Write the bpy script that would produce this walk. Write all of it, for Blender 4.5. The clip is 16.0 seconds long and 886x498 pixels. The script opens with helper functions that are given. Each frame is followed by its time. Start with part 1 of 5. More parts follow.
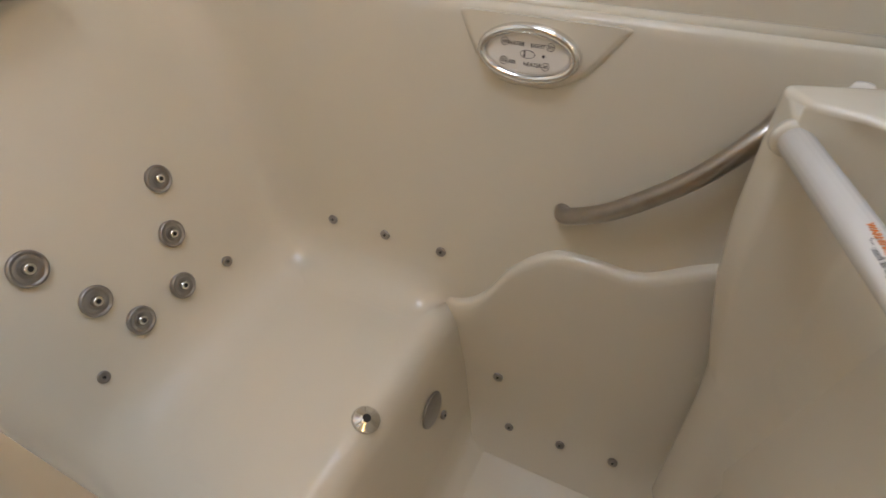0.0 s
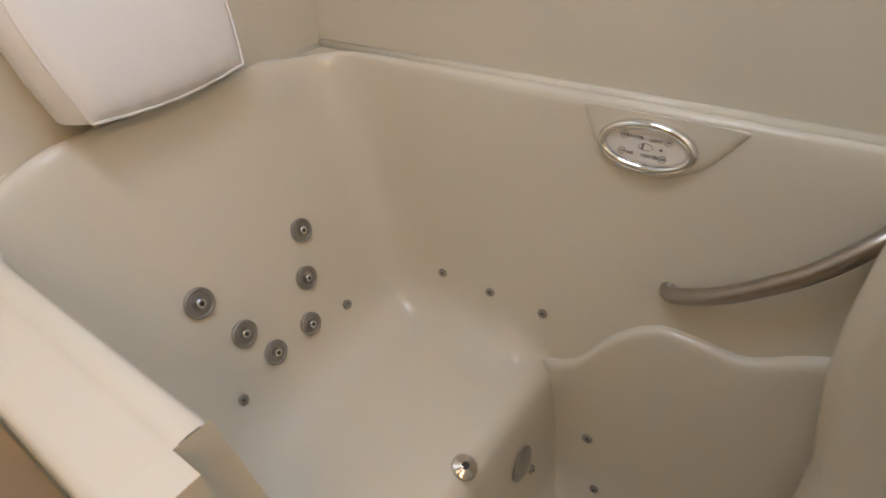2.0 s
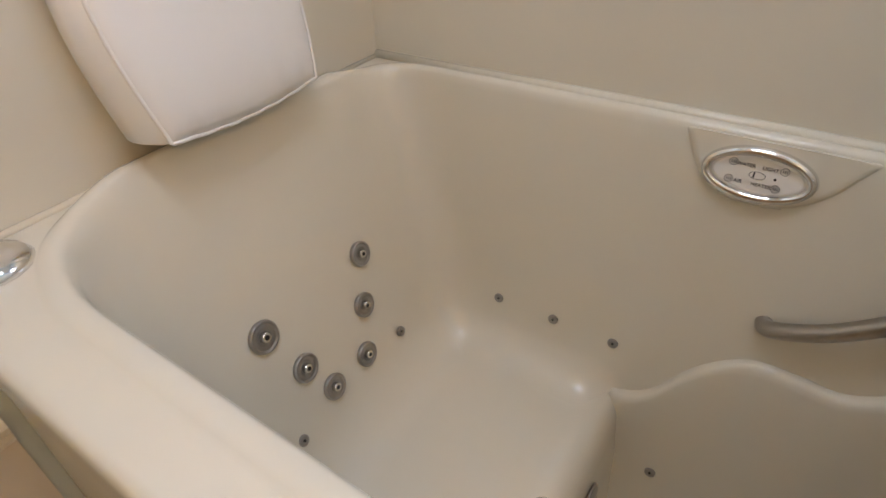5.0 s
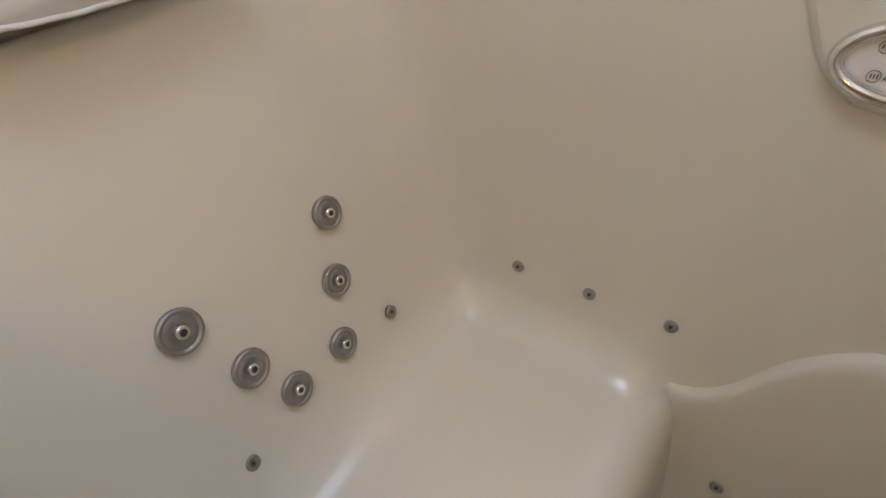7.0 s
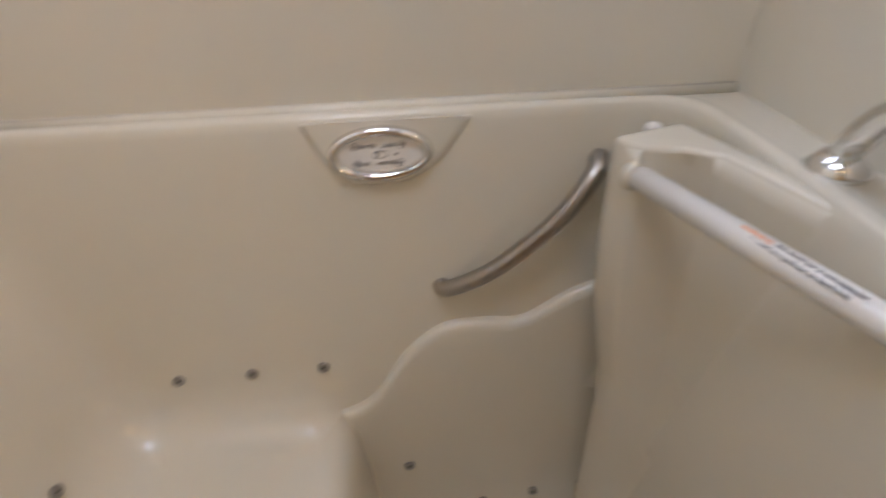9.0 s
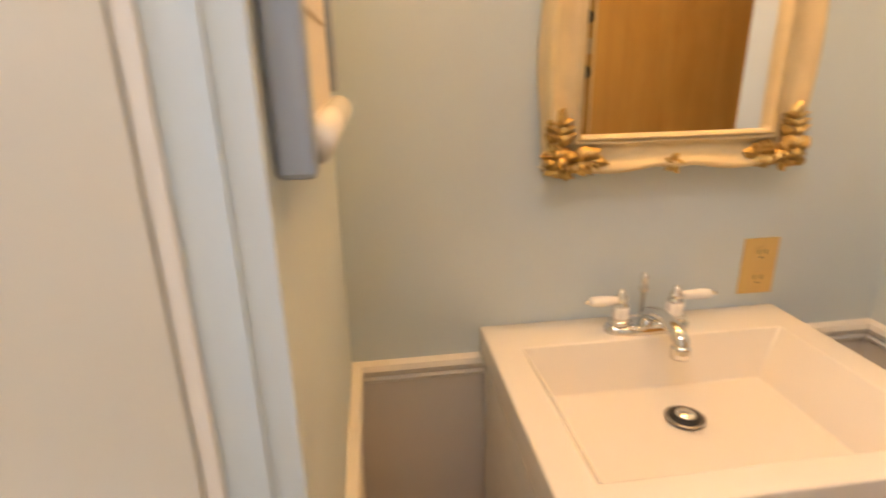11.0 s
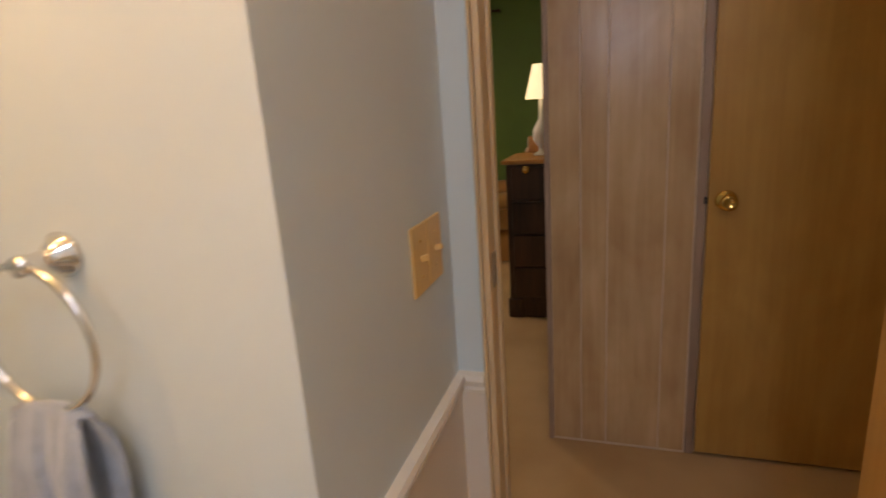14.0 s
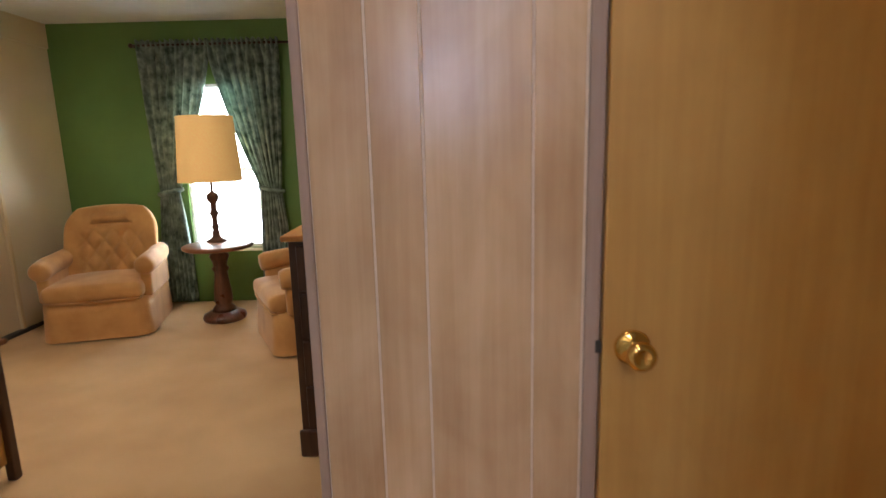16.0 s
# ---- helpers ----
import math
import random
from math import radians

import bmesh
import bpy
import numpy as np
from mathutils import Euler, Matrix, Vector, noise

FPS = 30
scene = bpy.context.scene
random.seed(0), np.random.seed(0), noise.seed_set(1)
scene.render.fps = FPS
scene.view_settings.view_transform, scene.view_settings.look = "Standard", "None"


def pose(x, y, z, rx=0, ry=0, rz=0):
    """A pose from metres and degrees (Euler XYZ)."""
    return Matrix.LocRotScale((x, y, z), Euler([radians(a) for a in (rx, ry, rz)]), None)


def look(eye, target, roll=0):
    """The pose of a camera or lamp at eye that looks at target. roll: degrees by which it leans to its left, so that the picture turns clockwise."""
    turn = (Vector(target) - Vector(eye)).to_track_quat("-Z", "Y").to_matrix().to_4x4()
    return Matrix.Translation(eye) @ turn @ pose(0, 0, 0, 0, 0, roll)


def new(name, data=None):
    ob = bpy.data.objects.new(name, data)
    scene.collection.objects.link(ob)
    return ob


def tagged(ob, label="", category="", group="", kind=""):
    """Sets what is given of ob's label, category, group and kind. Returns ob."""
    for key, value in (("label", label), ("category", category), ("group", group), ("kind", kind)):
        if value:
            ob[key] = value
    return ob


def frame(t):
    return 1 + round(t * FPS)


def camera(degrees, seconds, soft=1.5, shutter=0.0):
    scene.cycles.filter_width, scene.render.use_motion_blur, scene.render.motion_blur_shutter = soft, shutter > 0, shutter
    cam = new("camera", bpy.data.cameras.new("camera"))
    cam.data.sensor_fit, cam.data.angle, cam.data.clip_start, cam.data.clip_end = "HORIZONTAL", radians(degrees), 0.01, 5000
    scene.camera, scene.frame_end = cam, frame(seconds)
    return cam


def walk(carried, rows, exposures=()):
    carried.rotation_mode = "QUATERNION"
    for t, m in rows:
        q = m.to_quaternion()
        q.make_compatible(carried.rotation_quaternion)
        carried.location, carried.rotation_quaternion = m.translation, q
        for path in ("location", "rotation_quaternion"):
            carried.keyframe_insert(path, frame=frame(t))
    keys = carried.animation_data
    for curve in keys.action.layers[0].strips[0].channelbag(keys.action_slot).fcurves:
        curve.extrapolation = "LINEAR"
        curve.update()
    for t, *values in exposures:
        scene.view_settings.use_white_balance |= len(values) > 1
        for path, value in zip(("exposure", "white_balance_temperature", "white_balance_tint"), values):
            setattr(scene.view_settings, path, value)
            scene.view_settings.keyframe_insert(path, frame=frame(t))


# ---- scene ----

# ---- camera ----
cam = camera(78.8, 16.0, shutter=0.4)
PATH = [
    (0, (1.005, -0.734, 1.225), (0.306, 0.611, -0.079), -1.8),
    (0.5, (1.047, -0.735, 1.237), (0.356, 0.626, -0.055), -3.2),
    (1, (1.041, -0.754, 1.253), (0.271, 0.589, -0.012), -3.5),
    (1.5, (1.010, -0.776, 1.286), (0.113, 0.524, 0.060), -4.1),
    (2, (0.975, -0.791, 1.312), (-0.006, 0.483, 0.122), -3.6),
    (2.5, (0.942, -0.818, 1.316), (-0.143, 0.387, 0.144), -5.2),
    (3, (0.931, -0.837, 1.317), (-0.194, 0.339, 0.155), -3.7),
    (3.5, (0.915, -0.851, 1.315), (-0.224, 0.308, 0.149), -6.0),
    (4, (0.867, -0.851, 1.317), (-0.207, 0.362, 0.143), -4.8),
    (4.5, (0.826, -0.841, 1.314), (-0.202, 0.402, 0.131), -3.4),
    (5, (0.797, -0.827, 1.311), (-0.119, 0.506, 0.134), -1.3),
    (5.2, (0.785, -0.813, 1.307), (-0.114, 0.525, 0.125), -1.4),
    (7.3, (0.719, -0.626, 1.144), (-0.281, 0.530, -0.146), -5.9),
    (7.5, (0.712, -0.634, 1.141), (-0.306, 0.512, -0.145), -5.7),
    (8, (0.701, -0.637, 1.125), (-0.221, 0.548, -0.195), -3.7),
    (8.2, (0.731, -0.660, 1.148), (-0.073, 0.660, -0.120), -2.8),
    (10.3, (0.898, -0.815, 1.345), (2.638, -0.195, 0.579), -0.6),
    (10.4, (0.925, -0.829, 1.327), (2.719, -0.352, 0.584), -0.4),
    (10.5, (0.937, -0.847, 1.310), (2.794, -0.495, 0.655), -0.5),
    (11, (0.997, -0.920, 1.329), (2.875, -1.160, 0.684), -1.2),
    (11.5, (0.972, -1.012, 1.304), (2.788, -1.652, 0.765), -3.0),
    (12, (0.980, -1.078, 1.316), (2.626, -2.073, 0.766), -2.5),
    (12.5, (0.981, -1.168, 1.305), (2.455, -2.423, 0.803), -1.8),
    (13, (0.974, -1.271, 1.318), (2.162, -2.805, 0.833), -3.1),
    (13.5, (0.969, -1.351, 1.322), (1.901, -3.050, 0.829), -4.2),
    (14, (0.998, -1.499, 1.336), (1.609, -3.336, 0.835), -4.0),
    (14.5, (1.026, -1.701, 1.313), (1.229, -3.628, 0.817), -1.9),
    (15, (1.023, -1.932, 1.314), (0.895, -3.870, 0.834), -1.7),
    (15.5, (0.969, -2.218, 1.341), (0.917, -4.172, 0.918), -1.9),
    (16, (1.003, -2.516, 1.353), (0.994, -4.482, 0.984), -1.5),
]
walk(cam, [(t, look(eye, target, roll)) for t, eye, target, roll in PATH],
     exposures=[(0, -0.80, 7100, 8), (5.2, -0.84, 6900, 8), (7.3, -0.80, 6500, 9), (8.2, -0.80, 6500, 9), (10.3, -0.52, 8100, 14), (10.5, -0.48, 8300, 14), (11.5, -0.40, 8700, 14), (12.5, -0.58, 8600, 14),
                (13.5, -0.66, 8000, 12), (14.5, -0.40, 7500, 12), (15.5, 0.17, 6800, 11), (16.0, 0.36, 6200, 12)])

# ---- plan, metres ----
CEIL = 2.47
RIM = 1.0
XE = 1.31            # tub end wall
YF = -0.79           # tub front
XM = 1.89            # mirror wall
YP, YT = -0.86, -1.93  # picture wall, towel wall
XS = 1.305           # switch wall
YS0, YS1 = -2.47, -2.57  # bathroom's south wall
DX0, DX1 = 0.53, 1.243   # bathroom doorway
YPL = -3.47          # planked closet wall
XPL = 1.248          # its free end
XW, YG = 4.31, -7.4
RAIL = 0.812
NX0, NX1, NZ0, NZ1 = 0.76, 1.16, 1.62, 2.12  # unseen window added over the tub


def west(y):
    """The tub's head wall, which stands a little askew."""
    return 0.08 + 0.094 * -y


# ---- world and light ----
world = bpy.data.worlds.new("sky")
scene.world = world
world.use_nodes = True
wn = world.node_tree.nodes
sky = wn.new("ShaderNodeTexSky")
sky.sky_type, sky.sun_disc, sky.sun_elevation, sky.sun_rotation = "NISHITA", False, radians(40), radians(200)
world.node_tree.links.new(sky.outputs[0], wn["Background"].inputs[0])
wn["Background"].inputs[1].default_value = 0.15
sun = new("sun", bpy.data.lights.new("sun", "SUN"))
sun.data.energy, sun.data.angle, sun.data.color = 1.0, radians(2), (1, 0.95, 0.88)
sun.matrix_world = look((0, 0, 10), (2.2, 6.0, 3.4))


def lamp(name, kind, m, watts, colour, size=0.1, size_y=None):
    ob = new(name, bpy.data.lights.new(name, kind))
    ob.data.energy, ob.data.color = watts, colour
    if kind == "AREA":
        ob.data.shape = "RECTANGLE"
        ob.data.size, ob.data.size_y = size, size_y or size
    else:
        ob.data.shadow_soft_size = size
    ob.matrix_world = m
    return ob


WARM = (1.0, 0.72, 0.42)
COOL = (0.72, 0.82, 1.0)
# unseen skylight and tub window, vanity bulbs over the mirror, ceiling fills, bedroom lamps
SKX, SKY = 0.70, -0.66
lamp("skylight_glow", "AREA", pose(SKX, SKY, CEIL - 0.03), 12.0, (0.66, 0.74, 1.0), 0.46, 0.46)
# Added window's lamp: gives the planks their bluish spot and lifts their top.
lamp("added_window_glow", "AREA", pose((NX0 + NX1) / 2, 0.024, (NZ0 + NZ1) / 2, -90, 0, 0), 7.0, (0.55, 0.66, 1.0), NX1 - NX0 - 0.05, NZ1 - NZ0 - 0.05)
# Assumed warm ceiling lamp, out of view.
lamp("bathroom_ceiling_glow", "AREA", pose(0.75, -1.55, CEIL - 0.09), 1.5, (1.0, 0.68, 0.34), 0.28)
for k in range(3):
    lamp("vanity_bulb_glow", "POINT", pose(XM - 0.14, -1.20 - 0.2 * k, 2.0), 9.5, (1.0, 0.58, 0.25), 0.05)
# Unseen hall lamp, added close to the planks to brighten their top.
lamp("hall_fill_glow", "AREA", pose(0.98, -3.22, CEIL - 0.09), 1.9, (1.0, 0.77, 0.54), 0.25)
lamp("bedroom_window_glow", "AREA", pose(2.93, YG - 0.12, 1.22, 90, 0, 0), 78.0, (0.86, 0.94, 1.0), 0.66, 1.4)
lamp("table_lamp_glow", "POINT", pose(2.88, -7.0, 1.38), 9.0, (1.0, 0.7, 0.38), 0.06)
# Unseen ceiling lamp, added to brighten the bedroom.
lamp("bedroom_fill_glow", "AREA", pose(2.7, -4.9, CEIL - 0.09), 18.0, (1.0, 0.82, 0.60), 0.35)
lamp("dresser_lamp_glow", "POINT", pose(1.46, -5.02, 1.45), 5.0, (1.0, 0.75, 0.45), 0.05)
# Plain fill for the far room; no source is known there.
lamp("far_room_fill", "AREA", pose(-1.6, -4.6, CEIL - 0.05), 14.0, (1.0, 0.85, 0.65), 0.4)


# ---- materials ----
def material(name, colour, rough=0.5, metal=0.0, spec=0.5, noise_scale=0.0, vary=0.08, bump=0.0, bump_scale=200.0,
             colour2=None, stretch=(1, 1, 1), coat=0.0, sheen=0.0):
    m = bpy.data.materials.new(name)
    m.use_nodes = True
    n, l = m.node_tree.nodes, m.node_tree.links
    b = n["Principled BSDF"]
    b.inputs["Base Color"].default_value = (*colour, 1)
    b.inputs["Roughness"].default_value, b.inputs["Metallic"].default_value = rough, metal
    b.inputs["Specular IOR Level"].default_value = spec
    b.inputs["Coat Weight"].default_value = coat
    b.inputs["Sheen Weight"].default_value = sheen
    co = n.new("ShaderNodeTexCoord")
    mp = n.new("ShaderNodeMapping")
    mp.inputs["Scale"].default_value = stretch
    l.new(co.outputs["Object"], mp.inputs[0])
    if noise_scale:
        t = n.new("ShaderNodeTexNoise")
        t.inputs["Scale"].default_value, t.inputs["Detail"].default_value = noise_scale, 8
        l.new(mp.outputs[0], t.inputs[0])
        r = n.new("ShaderNodeValToRGB")
        c2 = colour2 or tuple(c * (1 - 2 * vary) for c in colour)
        r.color_ramp.elements[0].position, r.color_ramp.elements[1].position = 0.3, 0.7
        r.color_ramp.elements[0].color, r.color_ramp.elements[1].color = (*c2, 1), (*colour, 1)
        l.new(t.outputs[0], r.inputs[0])
        l.new(r.outputs[0], b.inputs["Base Color"])
        m2 = n.new("ShaderNodeMapRange")
        m2.inputs[3].default_value, m2.inputs[4].default_value = rough * 0.85, min(1, rough * 1.15)
        l.new(t.outputs[0], m2.inputs[0])
        l.new(m2.outputs[0], b.inputs["Roughness"])
    if bump:
        t2 = n.new("ShaderNodeTexNoise")
        t2.inputs["Scale"].default_value, t2.inputs["Detail"].default_value = bump_scale, 4
        l.new(mp.outputs[0], t2.inputs[0])
        bp = n.new("ShaderNodeBump")
        bp.inputs["Strength"].default_value, bp.inputs["Distance"].default_value = bump, 0.002
        l.new(t2.outputs[0], bp.inputs["Height"])
        l.new(bp.outputs[0], b.inputs["Normal"])
    return m


def wood(name, dark, light, rough=0.38, scale=1.0, axis="Z", blotch=0.35, streak=0.35):
    """Fine grain along one axis over soft clouded figure; streak: how strongly the grain shows."""
    m = bpy.data.materials.new(name)
    m.use_nodes = True
    n, l = m.node_tree.nodes, m.node_tree.links
    b = n["Principled BSDF"]
    co, info = n.new("ShaderNodeTexCoord"), n.new("ShaderNodeObjectInfo")
    mul = n.new("ShaderNodeMath")
    mul.operation, mul.inputs[1].default_value = "MULTIPLY", 37.0
    l.new(info.outputs["Random"], mul.inputs[0])
    k = {"Z": 2, "X": 0, "Y": 1}[axis]

    def layer(across, along, detail, rough_n, twist):
        mp, add, t = n.new("ShaderNodeMapping"), n.new("ShaderNodeVectorMath"), n.new("ShaderNodeTexNoise")
        v = [across * scale] * 3
        v[k] = along * scale
        mp.inputs["Scale"].default_value = v
        l.new(co.outputs["Object"], mp.inputs[0])
        l.new(mp.outputs[0], add.inputs[0])
        l.new(mul.outputs[0], add.inputs[1])
        t.inputs["Scale"].default_value, t.inputs["Detail"].default_value = 1.0, detail
        t.inputs["Roughness"].default_value, t.inputs["Distortion"].default_value = rough_n, twist
        l.new(add.outputs[0], t.inputs[0])
        return t

    grain = layer(46, 1.5, 8, 0.65, 0.3)
    figure = layer(7, 1.3, 4, 0.5, 1.2)
    cloud = layer(3.2, 2.2, 4, 0.6, 0.6)
    m1, m2 = n.new("ShaderNodeMix"), n.new("ShaderNodeMix")
    m1.inputs[0].default_value, m2.inputs[0].default_value = blotch, streak
    l.new(figure.outputs[0], m1.inputs[2])
    l.new(cloud.outputs[0], m1.inputs[3])
    l.new(m1.outputs[0], m2.inputs[2])
    l.new(grain.outputs[0], m2.inputs[3])
    r = n.new("ShaderNodeValToRGB")
    e = r.color_ramp.elements
    e[0].position, e[1].position = 0.38, 0.62
    e[0].color, e[1].color = (*dark, 1), (*light, 1)
    l.new(m2.outputs[0], r.inputs[0])
    l.new(r.outputs[0], b.inputs["Base Color"])
    rr = n.new("ShaderNodeMapRange")
    rr.inputs[3].default_value, rr.inputs[4].default_value = rough * 0.8, rough * 1.25
    l.new(cloud.outputs[0], rr.inputs[0])
    l.new(rr.outputs[0], b.inputs["Roughness"])
    bp = n.new("ShaderNodeBump")
    bp.inputs["Strength"].default_value, bp.inputs["Distance"].default_value = 0.10, 0.0008
    l.new(grain.outputs[0], bp.inputs["Height"])
    l.new(bp.outputs[0], b.inputs["Normal"])
    return m


def glow(name, colour, strength):
    m = bpy.data.materials.new(name)
    m.use_nodes = True
    b = m.node_tree.nodes["Principled BSDF"]
    b.inputs["Base Color"].default_value = (*colour, 1)
    b.inputs["Emission Color"].default_value = (*colour, 1)
    b.inputs["Emission Strength"].default_value = strength
    return m


M_TUB = material("gelcoat", (0.69, 0.645, 0.535), 0.22, noise_scale=2.5, vary=0.015, bump=0.02, bump_scale=9, coat=0.22)
M_SURR = material("surround_panel", (0.69, 0.645, 0.54), 0.34, spec=0.8, noise_scale=3, vary=0.015, bump=0.04, bump_scale=60)
M_PAINT = material("pale_blue_paint", (0.62, 0.70, 0.72), 0.42, noise_scale=6, vary=0.02, bump=0.10, bump_scale=260)
M_WAINS = material("wainscot_paint", (0.72, 0.66, 0.58), 0.4, noise_scale=5, vary=0.03, bump=0.06, bump_scale=90, stretch=(1, 1, 0.1))
M_TRIM = material("white_trim_paint", (0.82, 0.78, 0.70), 0.35, noise_scale=20, vary=0.03, bump=0.05, bump_scale=120)
M_CEIL = material("ceiling_paint", (0.78, 0.77, 0.74), 0.8, noise_scale=12, vary=0.03, bump=0.4, bump_scale=90)
M_GREEN = material("green_wall_paint", (0.145, 0.275, 0.07), 0.55, noise_scale=5, vary=0.05, bump=0.1, bump_scale=220)
M_CREAM = material("cream_door_panel", (0.62, 0.50, 0.33), 0.45, noise_scale=4, vary=0.03, bump=0.05, bump_scale=90)
M_CARPET = material("beige_carpet", (0.64, 0.415, 0.205), 0.95, noise_scale=2.2, colour2=(0.49, 0.295, 0.13), bump=1.0, bump_scale=420, sheen=0.2)
M_VINYL = material("vinyl_floor", (0.55, 0.45, 0.34), 0.4, noise_scale=9, vary=0.1, bump=0.05, bump_scale=60)
M_CHROME = material("chrome", (0.80, 0.79, 0.77), 0.09, 1.0, noise_scale=30, vary=0.03)
M_STEEL = material("brushed_steel", (0.44, 0.405, 0.36), 0.3, 1.0, noise_scale=40, vary=0.08)
M_JET = material("jet_face", (0.38, 0.36, 0.335), 0.35, 0.7, noise_scale=30, vary=0.1)
M_DARK = material("dark_recess", (0.03, 0.028, 0.025), 0.5, noise_scale=20)
M_BRASS = material("polished_brass", (0.80, 0.52, 0.16), 0.13, 1.0, noise_scale=30, vary=0.05)
M_GOLD = material("gold_leaf", (0.68, 0.46, 0.17), 0.36, 0.8, noise_scale=60, colour2=(0.34, 0.21, 0.07), bump=0.6, bump_scale=120)
M_IVORY = material("ivory_frame_paint", (0.80, 0.63, 0.36), 0.35, noise_scale=18, vary=0.08, bump=0.15, bump_scale=90)
M_SINK = material("cultured_marble_white", (0.84, 0.78, 0.68), 0.14, noise_scale=3, vary=0.015)
M_PLATE = material("almond_plate", (0.72, 0.49, 0.19), 0.35, noise_scale=15, vary=0.03)
M_PLASTIC = material("white_plastic", (0.82, 0.80, 0.75), 0.25, noise_scale=15, vary=0.02)
M_PORC = material("white_porcelain", (0.86, 0.84, 0.80), 0.12, noise_scale=15, vary=0.02)
M_TOWEL = material("blue_terry", (0.40, 0.46, 0.56), 0.95, noise_scale=45, vary=0.10, bump=1.0, bump_scale=380, sheen=0.6)
M_PILLOW = material("white_vinyl_cushion", (0.76, 0.74, 0.71), 0.32, noise_scale=8, vary=0.015, bump=0.15, bump_scale=40)
M_MAPLE = wood("whitewashed_plank", (0.46, 0.285, 0.150), (0.68, 0.485, 0.300), 0.24, blotch=0.55, streak=0.22)
M_DOOR = wood("honey_veneer", (0.46, 0.245, 0.065), (0.60, 0.355, 0.110), 0.30, blotch=0.6, streak=0.25)
M_MAUVE = wood("greyed_edge_wood", (0.31, 0.215, 0.165), (0.45, 0.33, 0.265), 0.45)
M_CASE = wood("casing_wood", (0.52, 0.38, 0.21), (0.72, 0.57, 0.36), 0.4)
M_GROOVE = material("pale_groove", (0.74, 0.60, 0.46), 0.5, noise_scale=40, vary=0.08)
M_DARKWOOD = wood("dark_stained_wood", (0.030, 0.012, 0.007), (0.085, 0.035, 0.018), 0.3)
M_MIDWOOD = wood("reddish_brown_wood", (0.10, 0.035, 0.015), (0.26, 0.10, 0.04), 0.3, axis="X")
M_TURNED = wood("turned_red_brown_wood", (0.055, 0.018, 0.010), (0.15, 0.055, 0.028), 0.28)
M_TOPWOOD = wood("orange_wood_top", (0.40, 0.17, 0.05), (0.62, 0.31, 0.10), 0.35, axis="Y")
M_VELVET = material("golden_peach_velvet", (0.58, 0.315, 0.115), 0.85, noise_scale=7, colour2=(0.44, 0.215, 0.066), bump=0.4, bump_scale=300, sheen=0.25)
M_INK = material("dark_print", (0.05, 0.05, 0.055), 0.5)
M_ORANGE = material("orange_print", (0.85, 0.25, 0.03), 0.5)
M_GREENINK = material("green_print", (0.06, 0.22, 0.08), 0.5)
M_PINKINK = material("pink_print", (0.75, 0.25, 0.2), 0.5)
M_LEAFLET = material("leaflet_paper", (0.62, 0.70, 0.72), 0.45, noise_scale=8, vary=0.04)
M_TERRA = material("terracotta_plastic", (0.55, 0.16, 0.05), 0.5, noise_scale=8)
M_LINE = material("wall_seam", (0.45, 0.36, 0.25), 0.6)
M_FRAMEBLUE = material("grey_blue_frame", (0.36, 0.42, 0.50), 0.4, noise_scale=12, vary=0.05)
M_MIRROR = material("mirror_silver", (0.86, 0.86, 0.84), 0.015, 1.0)
M_GLASS = material("window_glass", (0.9, 0.95, 0.95), 0.03)
M_GLASS.node_tree.nodes["Principled BSDF"].inputs["Transmission Weight"].default_value = 1
M_BLINDS = material("white_blind", (0.85, 0.86, 0.86), 0.5, noise_scale=9, vary=0.02)
M_SHADE = material("linen_shade", (0.85, 0.58, 0.26), 0.8, noise_scale=80, vary=0.06)
M_SHADE.node_tree.nodes["Principled BSDF"].inputs["Emission Color"].default_value = (1.0, 0.55, 0.17, 1)
M_SHADE.node_tree.nodes["Principled BSDF"].inputs["Emission Strength"].default_value = 0.24
M_SHADE2 = glow("lit_white_shade", (1.0, 0.80, 0.52), 1.6)
M_BULB = glow("frosted_bulb", (1.0, 0.75, 0.45), 8.0)
M_DIFF = glow("added_light_diffuser", (1.0, 0.9, 0.75), 3.0)
M_SKYL = glow("frosted_daylight_pane", (0.80, 0.88, 1.0), 4.0)
M_FROST = glow("glowing_frosted_pane", (0.72, 0.80, 1.0), 2.0)
M_DAY = glow("daylight_backdrop", (0.93, 0.98, 1.0), 2.2)
M_LAWN = material("lawn", (0.06, 0.09, 0.035), 0.9, noise_scale=4, bump=0.6, bump_scale=30)
M_CURTAIN = material("patterned_curtain", (0.40, 0.50, 0.43), 0.85, noise_scale=15, colour2=(0.06, 0.10, 0.08), bump=0.4, bump_scale=300, sheen=0.2)


def let_light_through(m, share):
    """Cloth that also passes scattered light from its far side."""
    n, l = m.node_tree.nodes, m.node_tree.links
    b, out = n["Principled BSDF"], n["Material Output"]
    tr, mx = n.new("ShaderNodeBsdfTranslucent"), n.new("ShaderNodeMixShader")
    l.new(b.inputs["Base Color"].links[0].from_socket, tr.inputs[0])
    mx.inputs[0].default_value = share
    l.new(b.outputs[0], mx.inputs[1])
    l.new(tr.outputs[0], mx.inputs[2])
    l.new(mx.outputs[0], out.inputs[0])


let_light_through(M_CURTAIN, 0.4)


# ---- mesh helpers ----
def mesh_ob(name, bm, mat, smooth=False, recalc=True):
    if recalc:
        bmesh.ops.recalc_face_normals(bm, faces=bm.faces[:])
    me = bpy.data.meshes.new(name)
    bm.to_mesh(me)
    bm.free()
    for mm in (mat if isinstance(mat, (list, tuple)) else [mat]):
        me.materials.append(mm)
    if smooth:
        for p in me.polygons:
            p.use_smooth = True
    return new(name, me)


